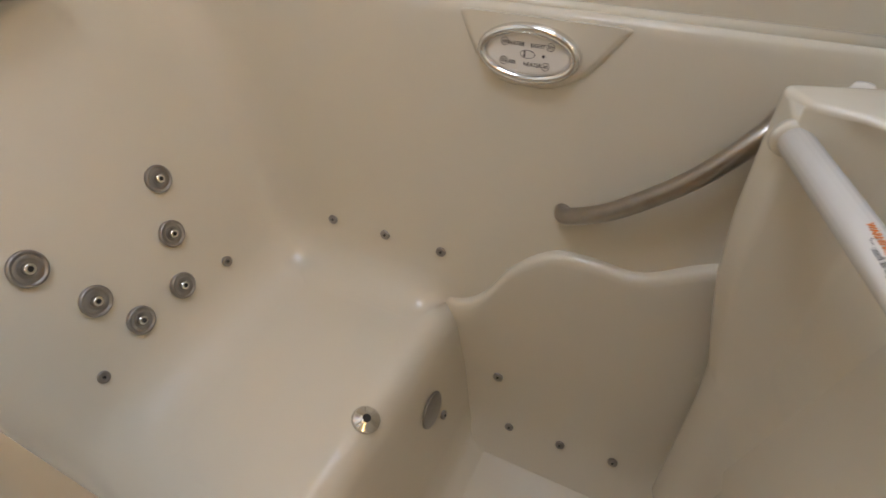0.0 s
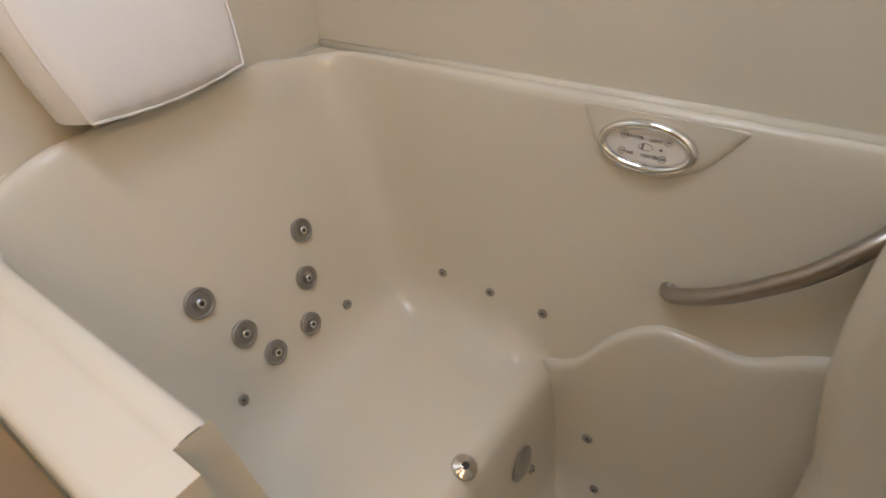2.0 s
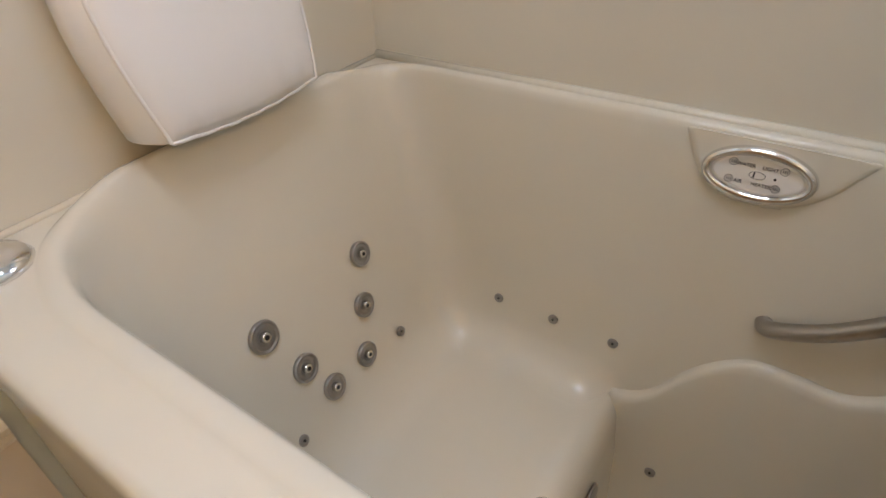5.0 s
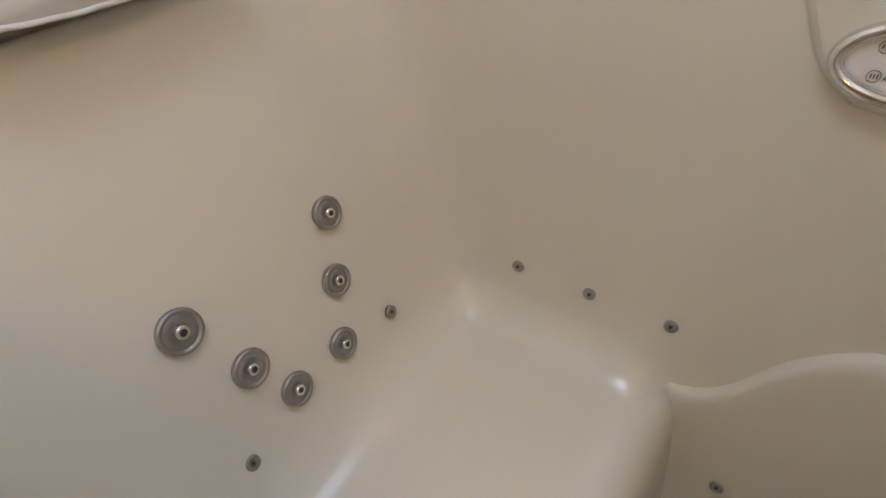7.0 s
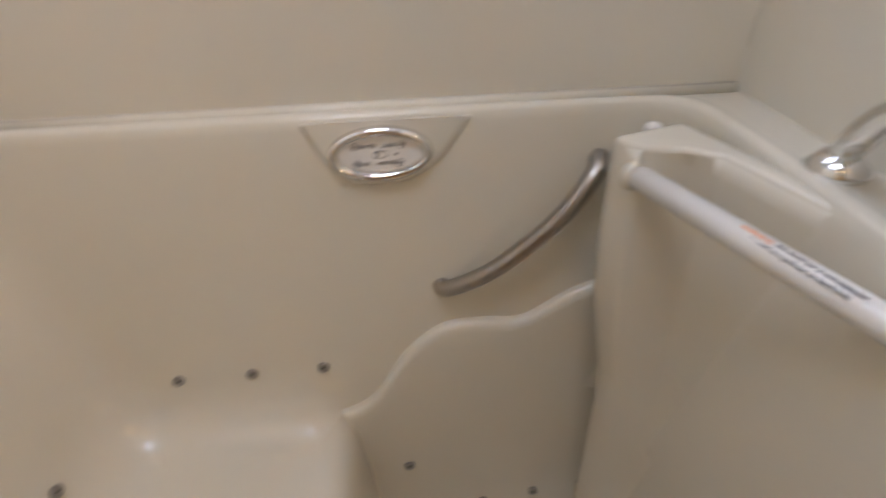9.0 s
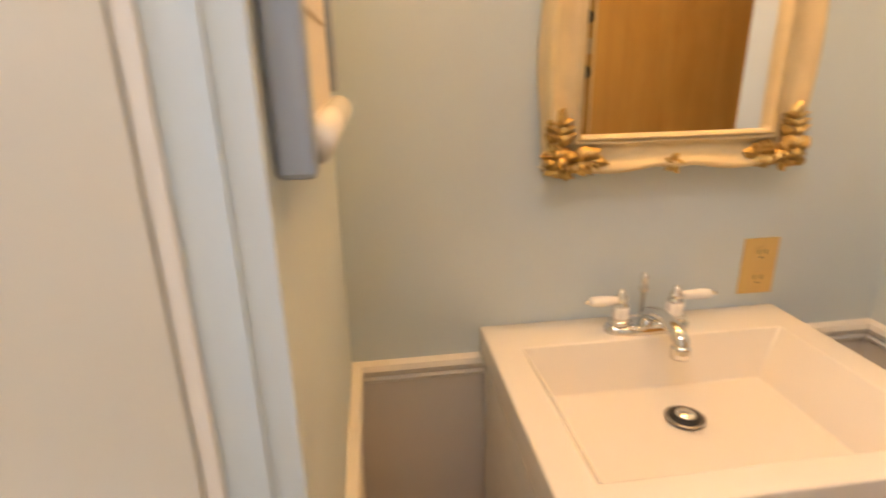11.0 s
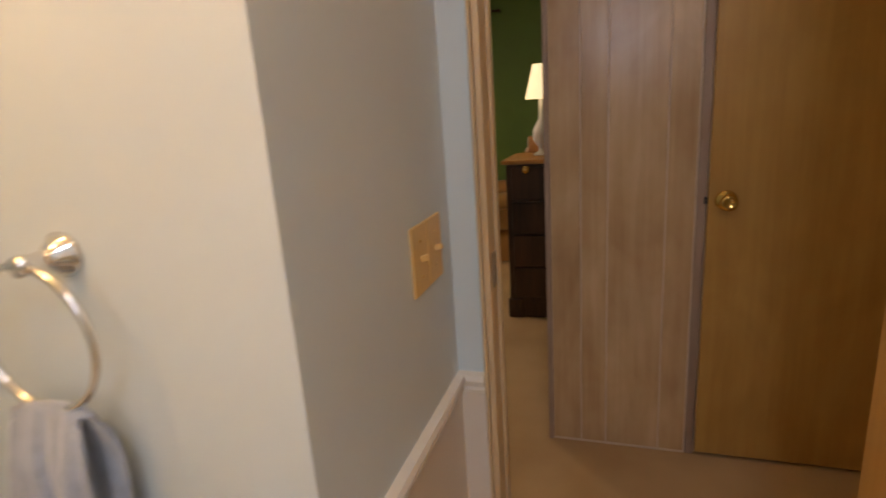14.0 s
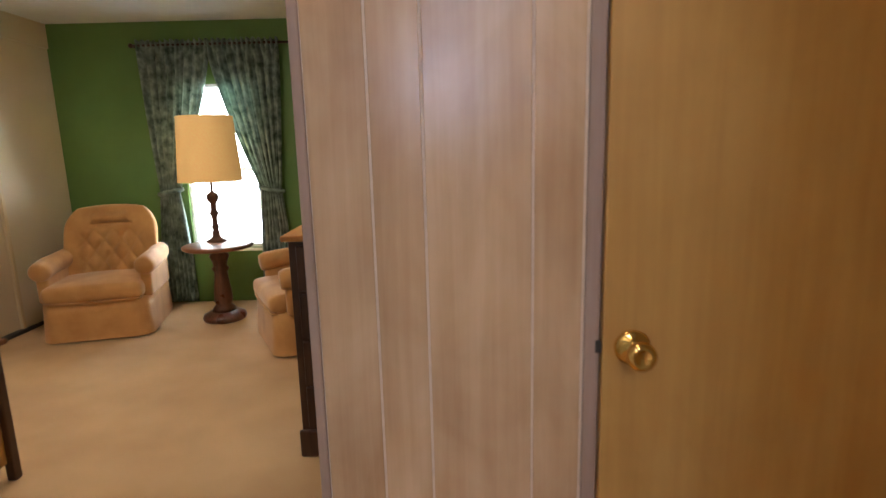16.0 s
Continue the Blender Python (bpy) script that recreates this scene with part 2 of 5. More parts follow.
def part(name, bm, mat, parent=None, label="", smooth=False, recalc=True):
    ob = mesh_ob(name, bm, mat, smooth, recalc)
    if parent is not None:
        ob.parent = parent
        ob.matrix_parent_inverse = parent.matrix_basis.inverted() if parent.parent is None else Matrix()
    if label:
        ob["label"] = label
    return ob


def thing(name, label, category, at=(0, 0, 0), group=""):
    ob = new(name)
    ob.empty_display_size = 0.05
    ob.matrix_basis = Matrix.Translation(at)
    return tagged(ob, label, category, group)


def box(lo, hi, bevel=0.0, bm=None, seg=2, m=None):
    bm = bm or bmesh.new()
    c = [(a + b) / 2 for a, b in zip(lo, hi)]
    d = [abs(b - a) for a, b in zip(lo, hi)]
    g = bmesh.ops.create_cube(bm, size=1, matrix=Matrix.Translation(c) @ Matrix.Diagonal((*d, 1)))
    vs = g["verts"]
    if bevel:
        es = list({e for v in vs for e in v.link_edges})
        r = bmesh.ops.bevel(bm, geom=es, offset=min(bevel, min(d) * 0.45), segments=seg, profile=0.5, affect="EDGES")
        vs = list({v for f in r["faces"] for v in f.verts} | {v for v in vs if v.is_valid})
    if m is not None:
        bmesh.ops.transform(bm, matrix=m, verts=[v for v in vs if v.is_valid])
    return bm


def lathe(profile, n=32, m=None, bm=None, a0=0.0, a1=360.0):
    """Turns (radius, height) pairs round the z axis."""
    bm = bm or bmesh.new()
    full = a1 - a0 >= 359.9
    k = n if full else n + 1
    rings = []
    for r, z in profile:
        ring = []
        for i in range(k):
            a = radians(a0 + (a1 - a0) * i / n)
            v = Vector((max(r, 1e-5) * math.cos(a), max(r, 1e-5) * math.sin(a), z))
            ring.append(bm.verts.new(m @ v if m is not None else v))
        rings.append(ring)
    for p, q in zip(rings, rings[1:]):
        for i in range(n):
            j = (i + 1) % k
            bm.faces.new((p[i], p[j], q[j], q[i]))
    if full:
        for ring, (r, z) in ((rings[0], profile[0]), (rings[-1], profile[-1])):
            if r > 1e-4:
                bm.faces.new(ring)
    return bm


def tube(points, radius, n=14, bm=None, cap=True):
    """A round bar along points; radius a number or one for each point."""
    bm = bm or bmesh.new()
    pts = [Vector(p) for p in points]
    rad = radius if isinstance(radius, (list, tuple)) else [radius] * len(pts)
    up = None
    rings = []
    for i, p in enumerate(pts):
        d = (pts[min(i + 1, len(pts) - 1)] - pts[max(i - 1, 0)]).normalized()
        if up is None:
            up = d.orthogonal().normalized()
        up = (up - d * up.dot(d)).normalized()
        s = d.cross(up)
        rings.append([bm.verts.new(p + (up * math.cos(a) + s * math.sin(a)) * rad[i])
                      for a in (2 * math.pi * k / n for k in range(n))])
    for a, b in zip(rings, rings[1:]):
        for k in range(n):
            bm.faces.new((a[k], a[(k + 1) % n], b[(k + 1) % n], b[k]))
    if cap:
        bm.faces.new(rings[0])
        bm.faces.new(rings[-1])
    return bm


def curve_pts(ctrl, n=24):
    """A smooth line through control points."""
    P = [Vector(c) for c in ctrl]
    P = [P[0] * 2 - P[1]] + P + [P[-1] * 2 - P[-2]]
    out = []
    segs = len(P) - 3
    for s in range(segs):
        a, b, c, d = P[s:s + 4]
        steps = max(2, n // segs)
        for i in range(steps + (s == segs - 1)):
            t = i / steps
            out.append(0.5 * (2 * b + (c - a) * t + (2 * a - 5 * b + 4 * c - d) * t * t + (3 * b - a - 3 * c + d) * t ** 3))
    return out


def fillet(corners, n=8):
    """Rounds a polyline of (x, y, radius); ends stay."""
    out = [Vector(corners[0][:2])]
    for i in range(1, len(corners) - 1):
        p, a, b = Vector(corners[i][:2]), Vector(corners[i - 1][:2]), Vector(corners[i + 1][:2])
        r = corners[i][2]
        u, w = (a - p).normalized(), (b - p).normalized()
        for k in range(n + 1):
            t = k / n
            s = (p + u * r) * (1 - t) ** 2 + p * 2 * t * (1 - t) + (p + w * r) * t * t
            out.append(s)
    out.append(Vector(corners[-1][:2]))
    return out


def grid_faces(bm, rows, closed=False):
    for a, b in zip(rows, rows[1:]):
        n = len(a)
        for i in range(n if closed else n - 1):
            j = (i + 1) % n
            if len({a[i], a[j], b[j], b[i]}) == 4:
                bm.faces.new((a[i], a[j], b[j], b[i]))


def loft(layers, bm=None, closed=False):
    """Joins rows of points, all of one length, into a sheet."""
    bm = bm or bmesh.new()
    rows = [[bm.verts.new(p) for p in r] for r in layers]
    grid_faces(bm, rows, closed)
    return bm, rows


def prism(poly, z0, z1, bm=None):
    bm = bm or bmesh.new()
    lo = [bm.verts.new((x, y, z0)) for x, y in poly]
    hi = [bm.verts.new((x, y, z1)) for x, y in poly]
    bm.faces.new(lo)
    bm.faces.new(hi)
    for i in range(len(poly)):
        j = (i + 1) % len(poly)
        bm.faces.new((lo[i], lo[j], hi[j], hi[i]))
    return bm


def structure(name, bm, mat, label, category="wall", smooth=False):
    return tagged(part(name, bm, mat, None, "", smooth), label, category, "", "structure")


def text_mesh(name, words, size, m, mat, parent, extrude=0.0004):
    cu = bpy.data.curves.new(name, "FONT")
    cu.body, cu.size, cu.extrude, cu.align_x, cu.align_y = words, size, extrude, "CENTER", "CENTER"
    tmp = bpy.data.objects.new(name, cu)
    scene.collection.objects.link(tmp)
    dg = bpy.context.evaluated_depsgraph_get()
    me = bpy.data.meshes.new_from_object(tmp.evaluated_get(dg))
    bpy.data.objects.remove(tmp)
    me.materials.clear()
    me.materials.append(mat)
    me.transform(m)
    ob = new(name, me)
    ob.parent = parent
    ob.matrix_parent_inverse = parent.matrix_basis.inverted() if parent.parent is None else Matrix()
    return ob


# ---- structure: bathroom, hall, bedroom ----
T = 0.10  # wall thickness
wall_w = [(west(0.0), 0.0), (west(-0.95), -0.95), (west(-0.95), YS1), (west(-0.95) - T, YS1), (west(-0.95) - T, -0.95), (west(0) - T, T)]
XWB = west(-0.95)
structure("wall_west", prism(wall_w, 0, CEIL), M_PAINT, "pale blue painted bathroom wall at the head of the tub")
structure("wall_north_1", prism([(west(0) - T, T), (west(0), 0.0), (NX0, 0.0), (NX0, T)], 0, CEIL), M_PAINT, "bathroom wall along the back of the tub")
structure("wall_north_2", box((NX1, 0.0, 0), (XE, T, CEIL)), M_PAINT, "bathroom wall along the back of the tub")
structure("wall_north_3", box((NX0, 0.0, 0), (NX1, T, NZ0)), M_PAINT, "bathroom wall below the added tub window")
structure("wall_north_4", box((NX0, 0.0, NZ1), (NX1, T, CEIL)), M_PAINT, "bathroom wall above the added tub window")
structure("wall_tub_end", box((XE, YP, 0), (XM + T, T, CEIL)), M_PAINT, "pale blue boxed-out wall at the tub's faucet end")
structure("wall_mirror", box((XM, YT - T, 0), (XM + T, YP, CEIL)), M_PAINT, "pale blue wall behind the vanity")
structure("wall_towel", box((XS, YS0, 0), (XM, YT, CEIL)), M_PAINT, "pale blue boxed-out wall with towel ring and switches")
bm = box((DX1, YS1, 0), (XW, YS0, CEIL))
structure("wall_south_east", bm, M_PAINT, "pale blue wall beside the bathroom doorway")
structure("wall_south_west", box((XWB, YS1, 0), (DX0, YS0, CEIL)), M_PAINT, "pale blue wall on the hinge side of the doorway")
structure("wall_south_lintel", box((DX0, YS1, 2.04), (DX1, YS0, CEIL)), M_PAINT, "wall above the bathroom doorway")
structure("floor_bathroom", box((XWB - T, YS0, -0.06), (XM + T, T, 0)), M_VINYL, "light vinyl bathroom floor", "floor")
structure("floor_carpet", box((-4.0, YG - T, -0.06), (XW + 0.7, YS0, -0.0005)), M_CARPET, "beige cut-pile carpet through hall and bedroom", "floor")
structure("ceiling_1", box((XWB - T, YS1, CEIL), (XM + T, T, CEIL + 0.08)), M_CEIL, "off-white bathroom ceiling", "ceiling")
structure("ceiling_2", box((-4.0, YG - T, CEIL), (XW + 0.7, YS1, CEIL + 0.08)), M_CEIL, "white textured ceiling of hall and bedroom", "ceiling")
# bedroom
WX0, WX1, WZ0, WZ1 = 2.60, 3.26, 0.50, 1.95
structure("wall_green_1", box((WX1, YG - T, 0), (XW, YG, CEIL)), M_GREEN, "leaf-green painted bedroom wall")
structure("wall_green_2", box((-0.2, YG - T, 0), (WX0, YG, CEIL)), M_GREEN, "leaf-green painted bedroom wall")
structure("wall_green_3", box((WX0, YG - T, 0), (WX1, YG, WZ0)), M_GREEN, "leaf-green wall below the window")
structure("wall_green_4", box((WX0, YG - T, WZ1), (WX1, YG, CEIL)), M_GREEN, "leaf-green wall above the window")
structure("wall_bedroom_west", box((-0.2, YG, 0), (-0.1, -4.15, CEIL)), M_GREEN, "green bedroom wall behind the dresser")
structure("wall_wardrobe_head", box((XW, YG, 2.27), (XW + 0.06, YS1, CEIL)), M_CREAM, "cream panel above the wardrobe doors")
structure("wall_bedroom_east", box((XW + 0.6, YG - T, 0), (XW + 0.7, YS0, CEIL)), M_CREAM, "plain wall closing the wardrobe")
# far rooms off the hall
structure("wall_hall_end", box((-4.1, YG, 0), (-4.0, YS0, CEIL)), M_CREAM, "plain cream wall of the far room")
structure("wall_hall_north", box((-4.0, YS1, 0), (XWB, YS0, CEIL)), M_CREAM, "cream hall wall")
structure("wall_far_south", box((-4.0, -7.5, 0), (-0.2, -7.4, CEIL)), M_CREAM, "cream wall of the far room")
structure("ground", box((-60, -90, -0.62), (60, -7.6, -0.6)), M_LAWN, "grass outside the bedroom window", "ground")

# chair rails and wainscot panels
def rail(name, a, b, out):
    """A moulded strip from a to b, out: the way it faces."""
    a, b, o = Vector(a), Vector(b), Vector(out)
    prof = [(0, 0.0), (0.010, 0.002), (0.013, 0.010), (0.010, 0.016), (0.016, 0.022), (0.020, 0.032), (0.016, 0.042), (0.0, 0.045)]
    rows = [[p + o * d + Vector((0, 0, RAIL - 0.045 + h)) for d, h in prof] for p in (a, b)]
    bm, rr = loft(rows)
    bm.faces.new(rr[0])
    bm.faces.new(rr[1])
    return structure(name, bm, M_TRIM, "white moulded chair rail", "trim")


def wains(name, a, b, out):
    a, b, o = Vector((*a[:2], 0)), Vector((*b[:2], 0)), Vector(out)
    t = 0.006
    return structure(name, prism([tuple(a.xy), tuple(b.xy), tuple((b + o * t).xy), tuple((a + o * t).xy)], 0.09, RAIL - 0.045),
                     M_WAINS, "beige painted wainscot panel", "wall panel")


def base(name, a, b, out):
    a, b, o = Vector((*a[:2], 0)), Vector((*b[:2], 0)), Vector(out)
    t = 0.012
    return structure(name, prism([tuple(a.xy), tuple(b.xy), tuple((b + o * t).xy), tuple((a + o * t).xy)], 0.0, 0.088),
                     M_TRIM, "white baseboard", "baseboard")


RUNS = [((west(YF), YF - 0.004), (XWB, -0.95), (1, 0, 0)), ((XWB, -0.95), (XWB, YS0), (1, 0, 0)),
        ((XE, YP), (XM, YP), (0, -1, 0)), ((XM, YP), (XM, YT), (-1, 0, 0)), ((XM, YT), (XS, YT), (0, 1, 0)),
        ((XS, YT), (XS, YS0), (-1, 0, 0)), ((XS, YS0), (DX1 + 0.0055, YS0), (0, 1, 0)), ((DX0 - 0.05, YS0), (XWB, YS0), (0, 1, 0))]
for a, b, o in RUNS:
    rail("chair_rail", (*a, 0), (*b, 0), o)
    wains("wainscot", a, b, o)
    base("baseboard", a, b, o)

# tub surround: three panels with a thin edge trim
ST = 0.006
structure("surround_panel_head", prism([(west(0) , 0), (west(YF), YF), (west(YF) + ST, YF), (west(0) + ST, -ST)], RIM - 0.004, 2.05), M_SURR,
          "cream tub surround panel on the head wall", "wall panel")
structure("surround_panel_back_1", box((west(0) + ST, -ST, RIM - 0.004), (XE - ST, 0, NZ0 - 0.03)), M_SURR, "cream tub surround panel along the back", "wall panel")
structure("surround_panel_back_2", box((west(0) + ST, -ST, NZ0 - 0.03), (NX0 - 0.03, 0, 2.05)), M_SURR, "cream tub surround panel beside the added window", "wall panel")
structure("surround_panel_back_3", box((NX1 + 0.03, -ST, NZ0 - 0.03), (XE - ST, 0, 2.05)), M_SURR, "cream tub surround panel beside the added window", "wall panel")
# Unseen window, added as a bluish source that the planks reflect.
w2 = tagged(new("added_window"), "small white framed frosted window over the tub, unseen, added for bluish light", "window", "", "structure")
for lo, hi in (((NX0 - 0.03, -0.012, NZ0 - 0.03), (NX0 + 0.02, 0.05, NZ1 + 0.03)), ((NX1 - 0.02, -0.012, NZ0 - 0.03), (NX1 + 0.03, 0.05, NZ1 + 0.03)),
               ((NX0 + 0.02, -0.012, NZ0 - 0.03), (NX1 - 0.02, 0.05, NZ0 + 0.02)), ((NX0 + 0.02, -0.012, NZ1 - 0.02), (NX1 - 0.02, 0.05, NZ1 + 0.03))):
    part("window_frame", box(lo, hi, 0.003), M_TRIM, w2)
part("pane", box((NX0 + 0.02, 0.03, NZ0 + 0.02), (NX1 - 0.02, 0.036, NZ1 - 0.02)), M_FROST, w2, "frosted glass with its own glow in place of daylight")
structure("surround_panel_end", box((XE - ST, YF - 0.004, RIM - 0.004), (XE, 0, 2.05)), M_SURR, "cream tub surround panel at the faucet end", "wall panel")
structure("surround_edge_trim", box((XE - 0.004, YF - 0.018, RIM - 0.03), (XE, YF - 0.005, 2.05), 0.002), M_TRIM, "thin cream edge strip of the surround", "trim")
structure("corner_bead", box((XE - 0.003, -0.838, 0.0), (XE, -0.8345, CEIL)), M_PAINT, "painted joint line of the boxed-out wall", "trim")

# doorway casing and jambs
def frame_doorway():
    w = 0.022
    for x0, x1 in ((DX1 - 0.002, DX1 + 0.005), (DX0 - w, DX0 + 0.002)):
        structure("door_casing", box((x0, YS0, 0), (x1, YS0 + 0.012, 2.04 + w), 0.004), M_CASE, "light wood door casing", "trim")
        structure("door_casing", box((x0, YS1 - 0.012, 0), (x1, YS1, 2.04 + w), 0.004), M_CASE, "light wood door casing", "trim")
    structure("door_jamb", box((DX1 - 0.015, YS1 - 0.003, 0), (DX1 - 0.002, YS0 + 0.003, 2.04), 0.002), M_CASE, "light wood door jamb", "trim")
    structure("door_jamb", box((DX0 + 0.002, YS1 - 0.003, 0), (DX0 + 0.015, YS0 + 0.003, 2.04), 0.002), M_CASE, "light wood door jamb", "trim")
    structure("door_stop", box((DX1 - 0.023, -2.535, 0), (DX1 - 0.0155, -2.515, 2.03), 0.002), M_CASE, "light wood door stop", "trim")
    structure("door_head_jamb", box((DX0 + 0.015, YS1, 2.025), (DX1 - 0.015, YS0, 2.039)), M_CASE, "light wood head jamb", "trim")


frame_doorway()
bm = box((DX1 - 0.019, -2.512, 0.99), (DX1 - 0.0155, -2.482, 1.06), 0.002)
tagged(part("strike_plate", bm, M_STEEL), "dark metal strike plate on the door jamb", "strike plate")

# closet: planked front, flush door, end strip
PLANKS = [(1.228, 1.124), (1.119, 1.031), (1.026, 0.839), (0.834, 0.747)]
structure("closet_end_post", box((XPL - 0.018, -4.1, 0), (XPL, YPL + 0.006, CEIL), 0.003), M_MAUVE, "narrow wood edge strip closing the planked wall", "trim")
structure("closet_core", box((-0.10, -4.1, 0), (XPL - 0.018, YPL - 0.02, CEIL)), M_GROOVE, "closet box behind the planks", "wall")
planked = tagged(part("wall_planks", box((0.741, YPL - 0.02, 0.0), (XPL - 0.018, YPL - 0.0025, CEIL)), M_GROOVE), "whitewashed wood plank wall with pale grooves", "wall", "", "structure")
for x1, x0 in PLANKS:
    part("plank", box((x0, YPL - 0.0024, 0.012), (x1, YPL, CEIL - 0.003), 0.001), M_MAPLE, planked)
structure("plank_stile", box((0.711, YPL - 0.02, 0.0), (0.740, YPL - 0.002, CEIL), 0.003), M_MAUVE, "greyed wood strip beside the closet door", "trim")
structure("closet_door_trim", box((-0.12, YPL - 0.02, 0.0), (-0.072, YPL + 0.006, CEIL), 0.004), M_CASE, "wood trim beside the closet door", "trim")


def knob_set(m, parent, mat, name="door_knob", r=0.027):
    k = part(name, lathe([(0.0, 0.0), (0.033, 0.0), (0.034, 0.004), (0.028, 0.009), (0.014, 0.011), (0.011, 0.024), (0.013, 0.030),
                          (r * 0.86, 0.036), (r, 0.046), (r * 0.97, 0.055), (r * 0.7, 0.061), (r * 0.5, 0.058), (0.0, 0.057)], 28, m), mat, parent, "round polished brass knob", True)
    return k


door = tagged(new("closet_door"), "honey-coloured flat wood veneer closet door, closed", "door")
door.matrix_basis = Matrix.Translation((0.715, YPL, 0))
part("door_leaf", box((-0.070, YPL - 0.019, 0.015), (0.707, YPL + 0.004, 2.30), 0.003), M_DOOR, door)
knob_set(pose(0.652, YPL + 0.004, 0.980, -90), door, M_BRASS)
part("latch_hole", box((0.7075, YPL - 0.002, 0.968), (0.719, YPL + 0.0015, 0.992), 0.001), M_DARK, door)

# bathroom door, swung open against the inside
bd = tagged(new("bathroom_door"), "honey-coloured flat wood veneer door standing open", "door")
bd.matrix_basis = Matrix.Translation((0.6, YS0, 0))
part("door_leaf", box((0.562, YS0 + 0.014, 0.012), (0.597, -1.80, 2.03), 0.002), M_DOOR, bd)
knob_set(pose(0.597, -1.885, 1.0, 0, 90, 0), bd, M_BRASS)
knob_set(pose(0.562, -1.885, 1.0, 0, -90, 0), bd, M_BRASS)

# ---- light fixtures, all out of view ----
# These ceiling fixtures are added to go with the unseen fill lamps.
def added_ceiling_light(x, y, r, mat=None):
    th = thing("added_ceiling_light", "round ceiling light with a frosted glass dish, unseen, added", "ceiling light", (x, y, CEIL))
    part("base", lathe([(r, CEIL - 0.015), (r, CEIL), (0, CEIL)], 32, Matrix.Translation((x, y, 0))), M_BRASS, th, "", True)
    part("diffuser", lathe([(r * 0.9, CEIL - 0.016), (r * 0.88, CEIL - 0.04), (r * 0.6, CEIL - 0.065), (0, CEIL - 0.075)], 32, Matrix.Translation((x, y, 0))), mat or M_DIFF, th, "frosted glass dish", True)


for x, y, r in ((0.75, -1.55, 0.15), (0.98, -3.22, 0.14), (2.7, -4.9, 0.18)):
    added_ceiling_light(x, y, r)
sk = thing("skylight", "square white framed skylight in the bathroom ceiling", "skylight", (SKX, SKY, CEIL))
for nm, lo, hi in (("skylight_frame", (-0.28, -0.28), (-0.24, 0.28)), ("skylight_frame", (0.24, -0.28), (0.28, 0.28)), ("skylight_frame", (-0.24, -0.28), (0.24, -0.24)), ("skylight_frame", (-0.24, 0.24), (0.24, 0.28))):
    part(nm, box((SKX + lo[0], SKY + lo[1], CEIL - 0.02), (SKX + hi[0], SKY + hi[1], CEIL - 0.001), 0.003), M_TRIM, sk)
part("skylight_lens", box((SKX - 0.24, SKY - 0.24, CEIL - 0.012), (SKX + 0.24, SKY + 0.24, CEIL - 0.004)), M_SKYL, sk, "frosted lens lit by daylight")
vl = thing("vanity_light", "brass vanity light bar with three frosted globes", "wall light", (XM, -1.4, 2.0))
part("backplate", box((XM - 0.03, -1.72, 1.95), (XM - 0.001, -1.08, 2.05), 0.006), M_BRASS, vl)
for k in range(3):
    part("globe", lathe([(0.0, -0.05), (0.03, -0.042), (0.047, -0.018), (0.05, 0), (0.047, 0.018), (0.03, 0.042), (0, 0.05)], 20, pose(XM - 0.075, -1.2 - 0.2 * k, 2.0, 0, 90)), M_BULB, vl, "", True)


# ---- walk-in tub ----
tub = thing("walk_in_tub", "glossy cream walk-in bathtub with moulded seat and jets", "bathtub", (0.7, -0.4, 0))
SEAT, WELL = 0.465, 0.05
OPEN0, OPEN1 = 0.697, 1.22   # door opening


def basin(z, inset=0.0):
    """The inside outline at a height, from the door opening round the head end to the hinge side."""
    d = RIM - z
    f = -0.706 + 0.11 * d
    b = -0.036 - 0.075 * d
    wf, wb = 0.162 + 0.30 * d + 0.075 * 0.31, 0.160 + 0.30 * d - 0.075 * 0.35
    e = 1.215 - 0.06 * d
    return fillet([(OPEN0, f + inset), (wf + inset, f + inset, 0.17), (wb + inset, b - inset, 0.11), (e, b - inset * 0.3, 0.07), (e, -0.706, 0)], 10)


def spread(pts, n=120):
    """The same line with evenly spaced points."""
    acc = [0.0]
    for a, b in zip(pts, pts[1:]):
        acc.append(acc[-1] + (b - a).length)
    out = []
    for i in range(n):
        s = acc[-1] * i / (n - 1)
        k = max(j for j in range(len(acc)) if acc[j] <= s + 1e-9)
        k = min(k, len(pts) - 2)
        u = (s - acc[k]) / max(1e-9, acc[k + 1] - acc[k])
        out.append(pts[k].lerp(pts[k + 1], u))
    return out


def head_lift(p):
    """The lip rises a little behind the head end."""
    t = max(0.0, min(1.0, (0.30 - p[0]) / 0.14))
    u = max(0.0, min(1.0, (-0.10 - p[1]) / 0.10)) * max(0.0, min(1.0, (p[1] + 0.70) / 0.12))
    return 0.022 * t * t * (3 - 2 * t) * u


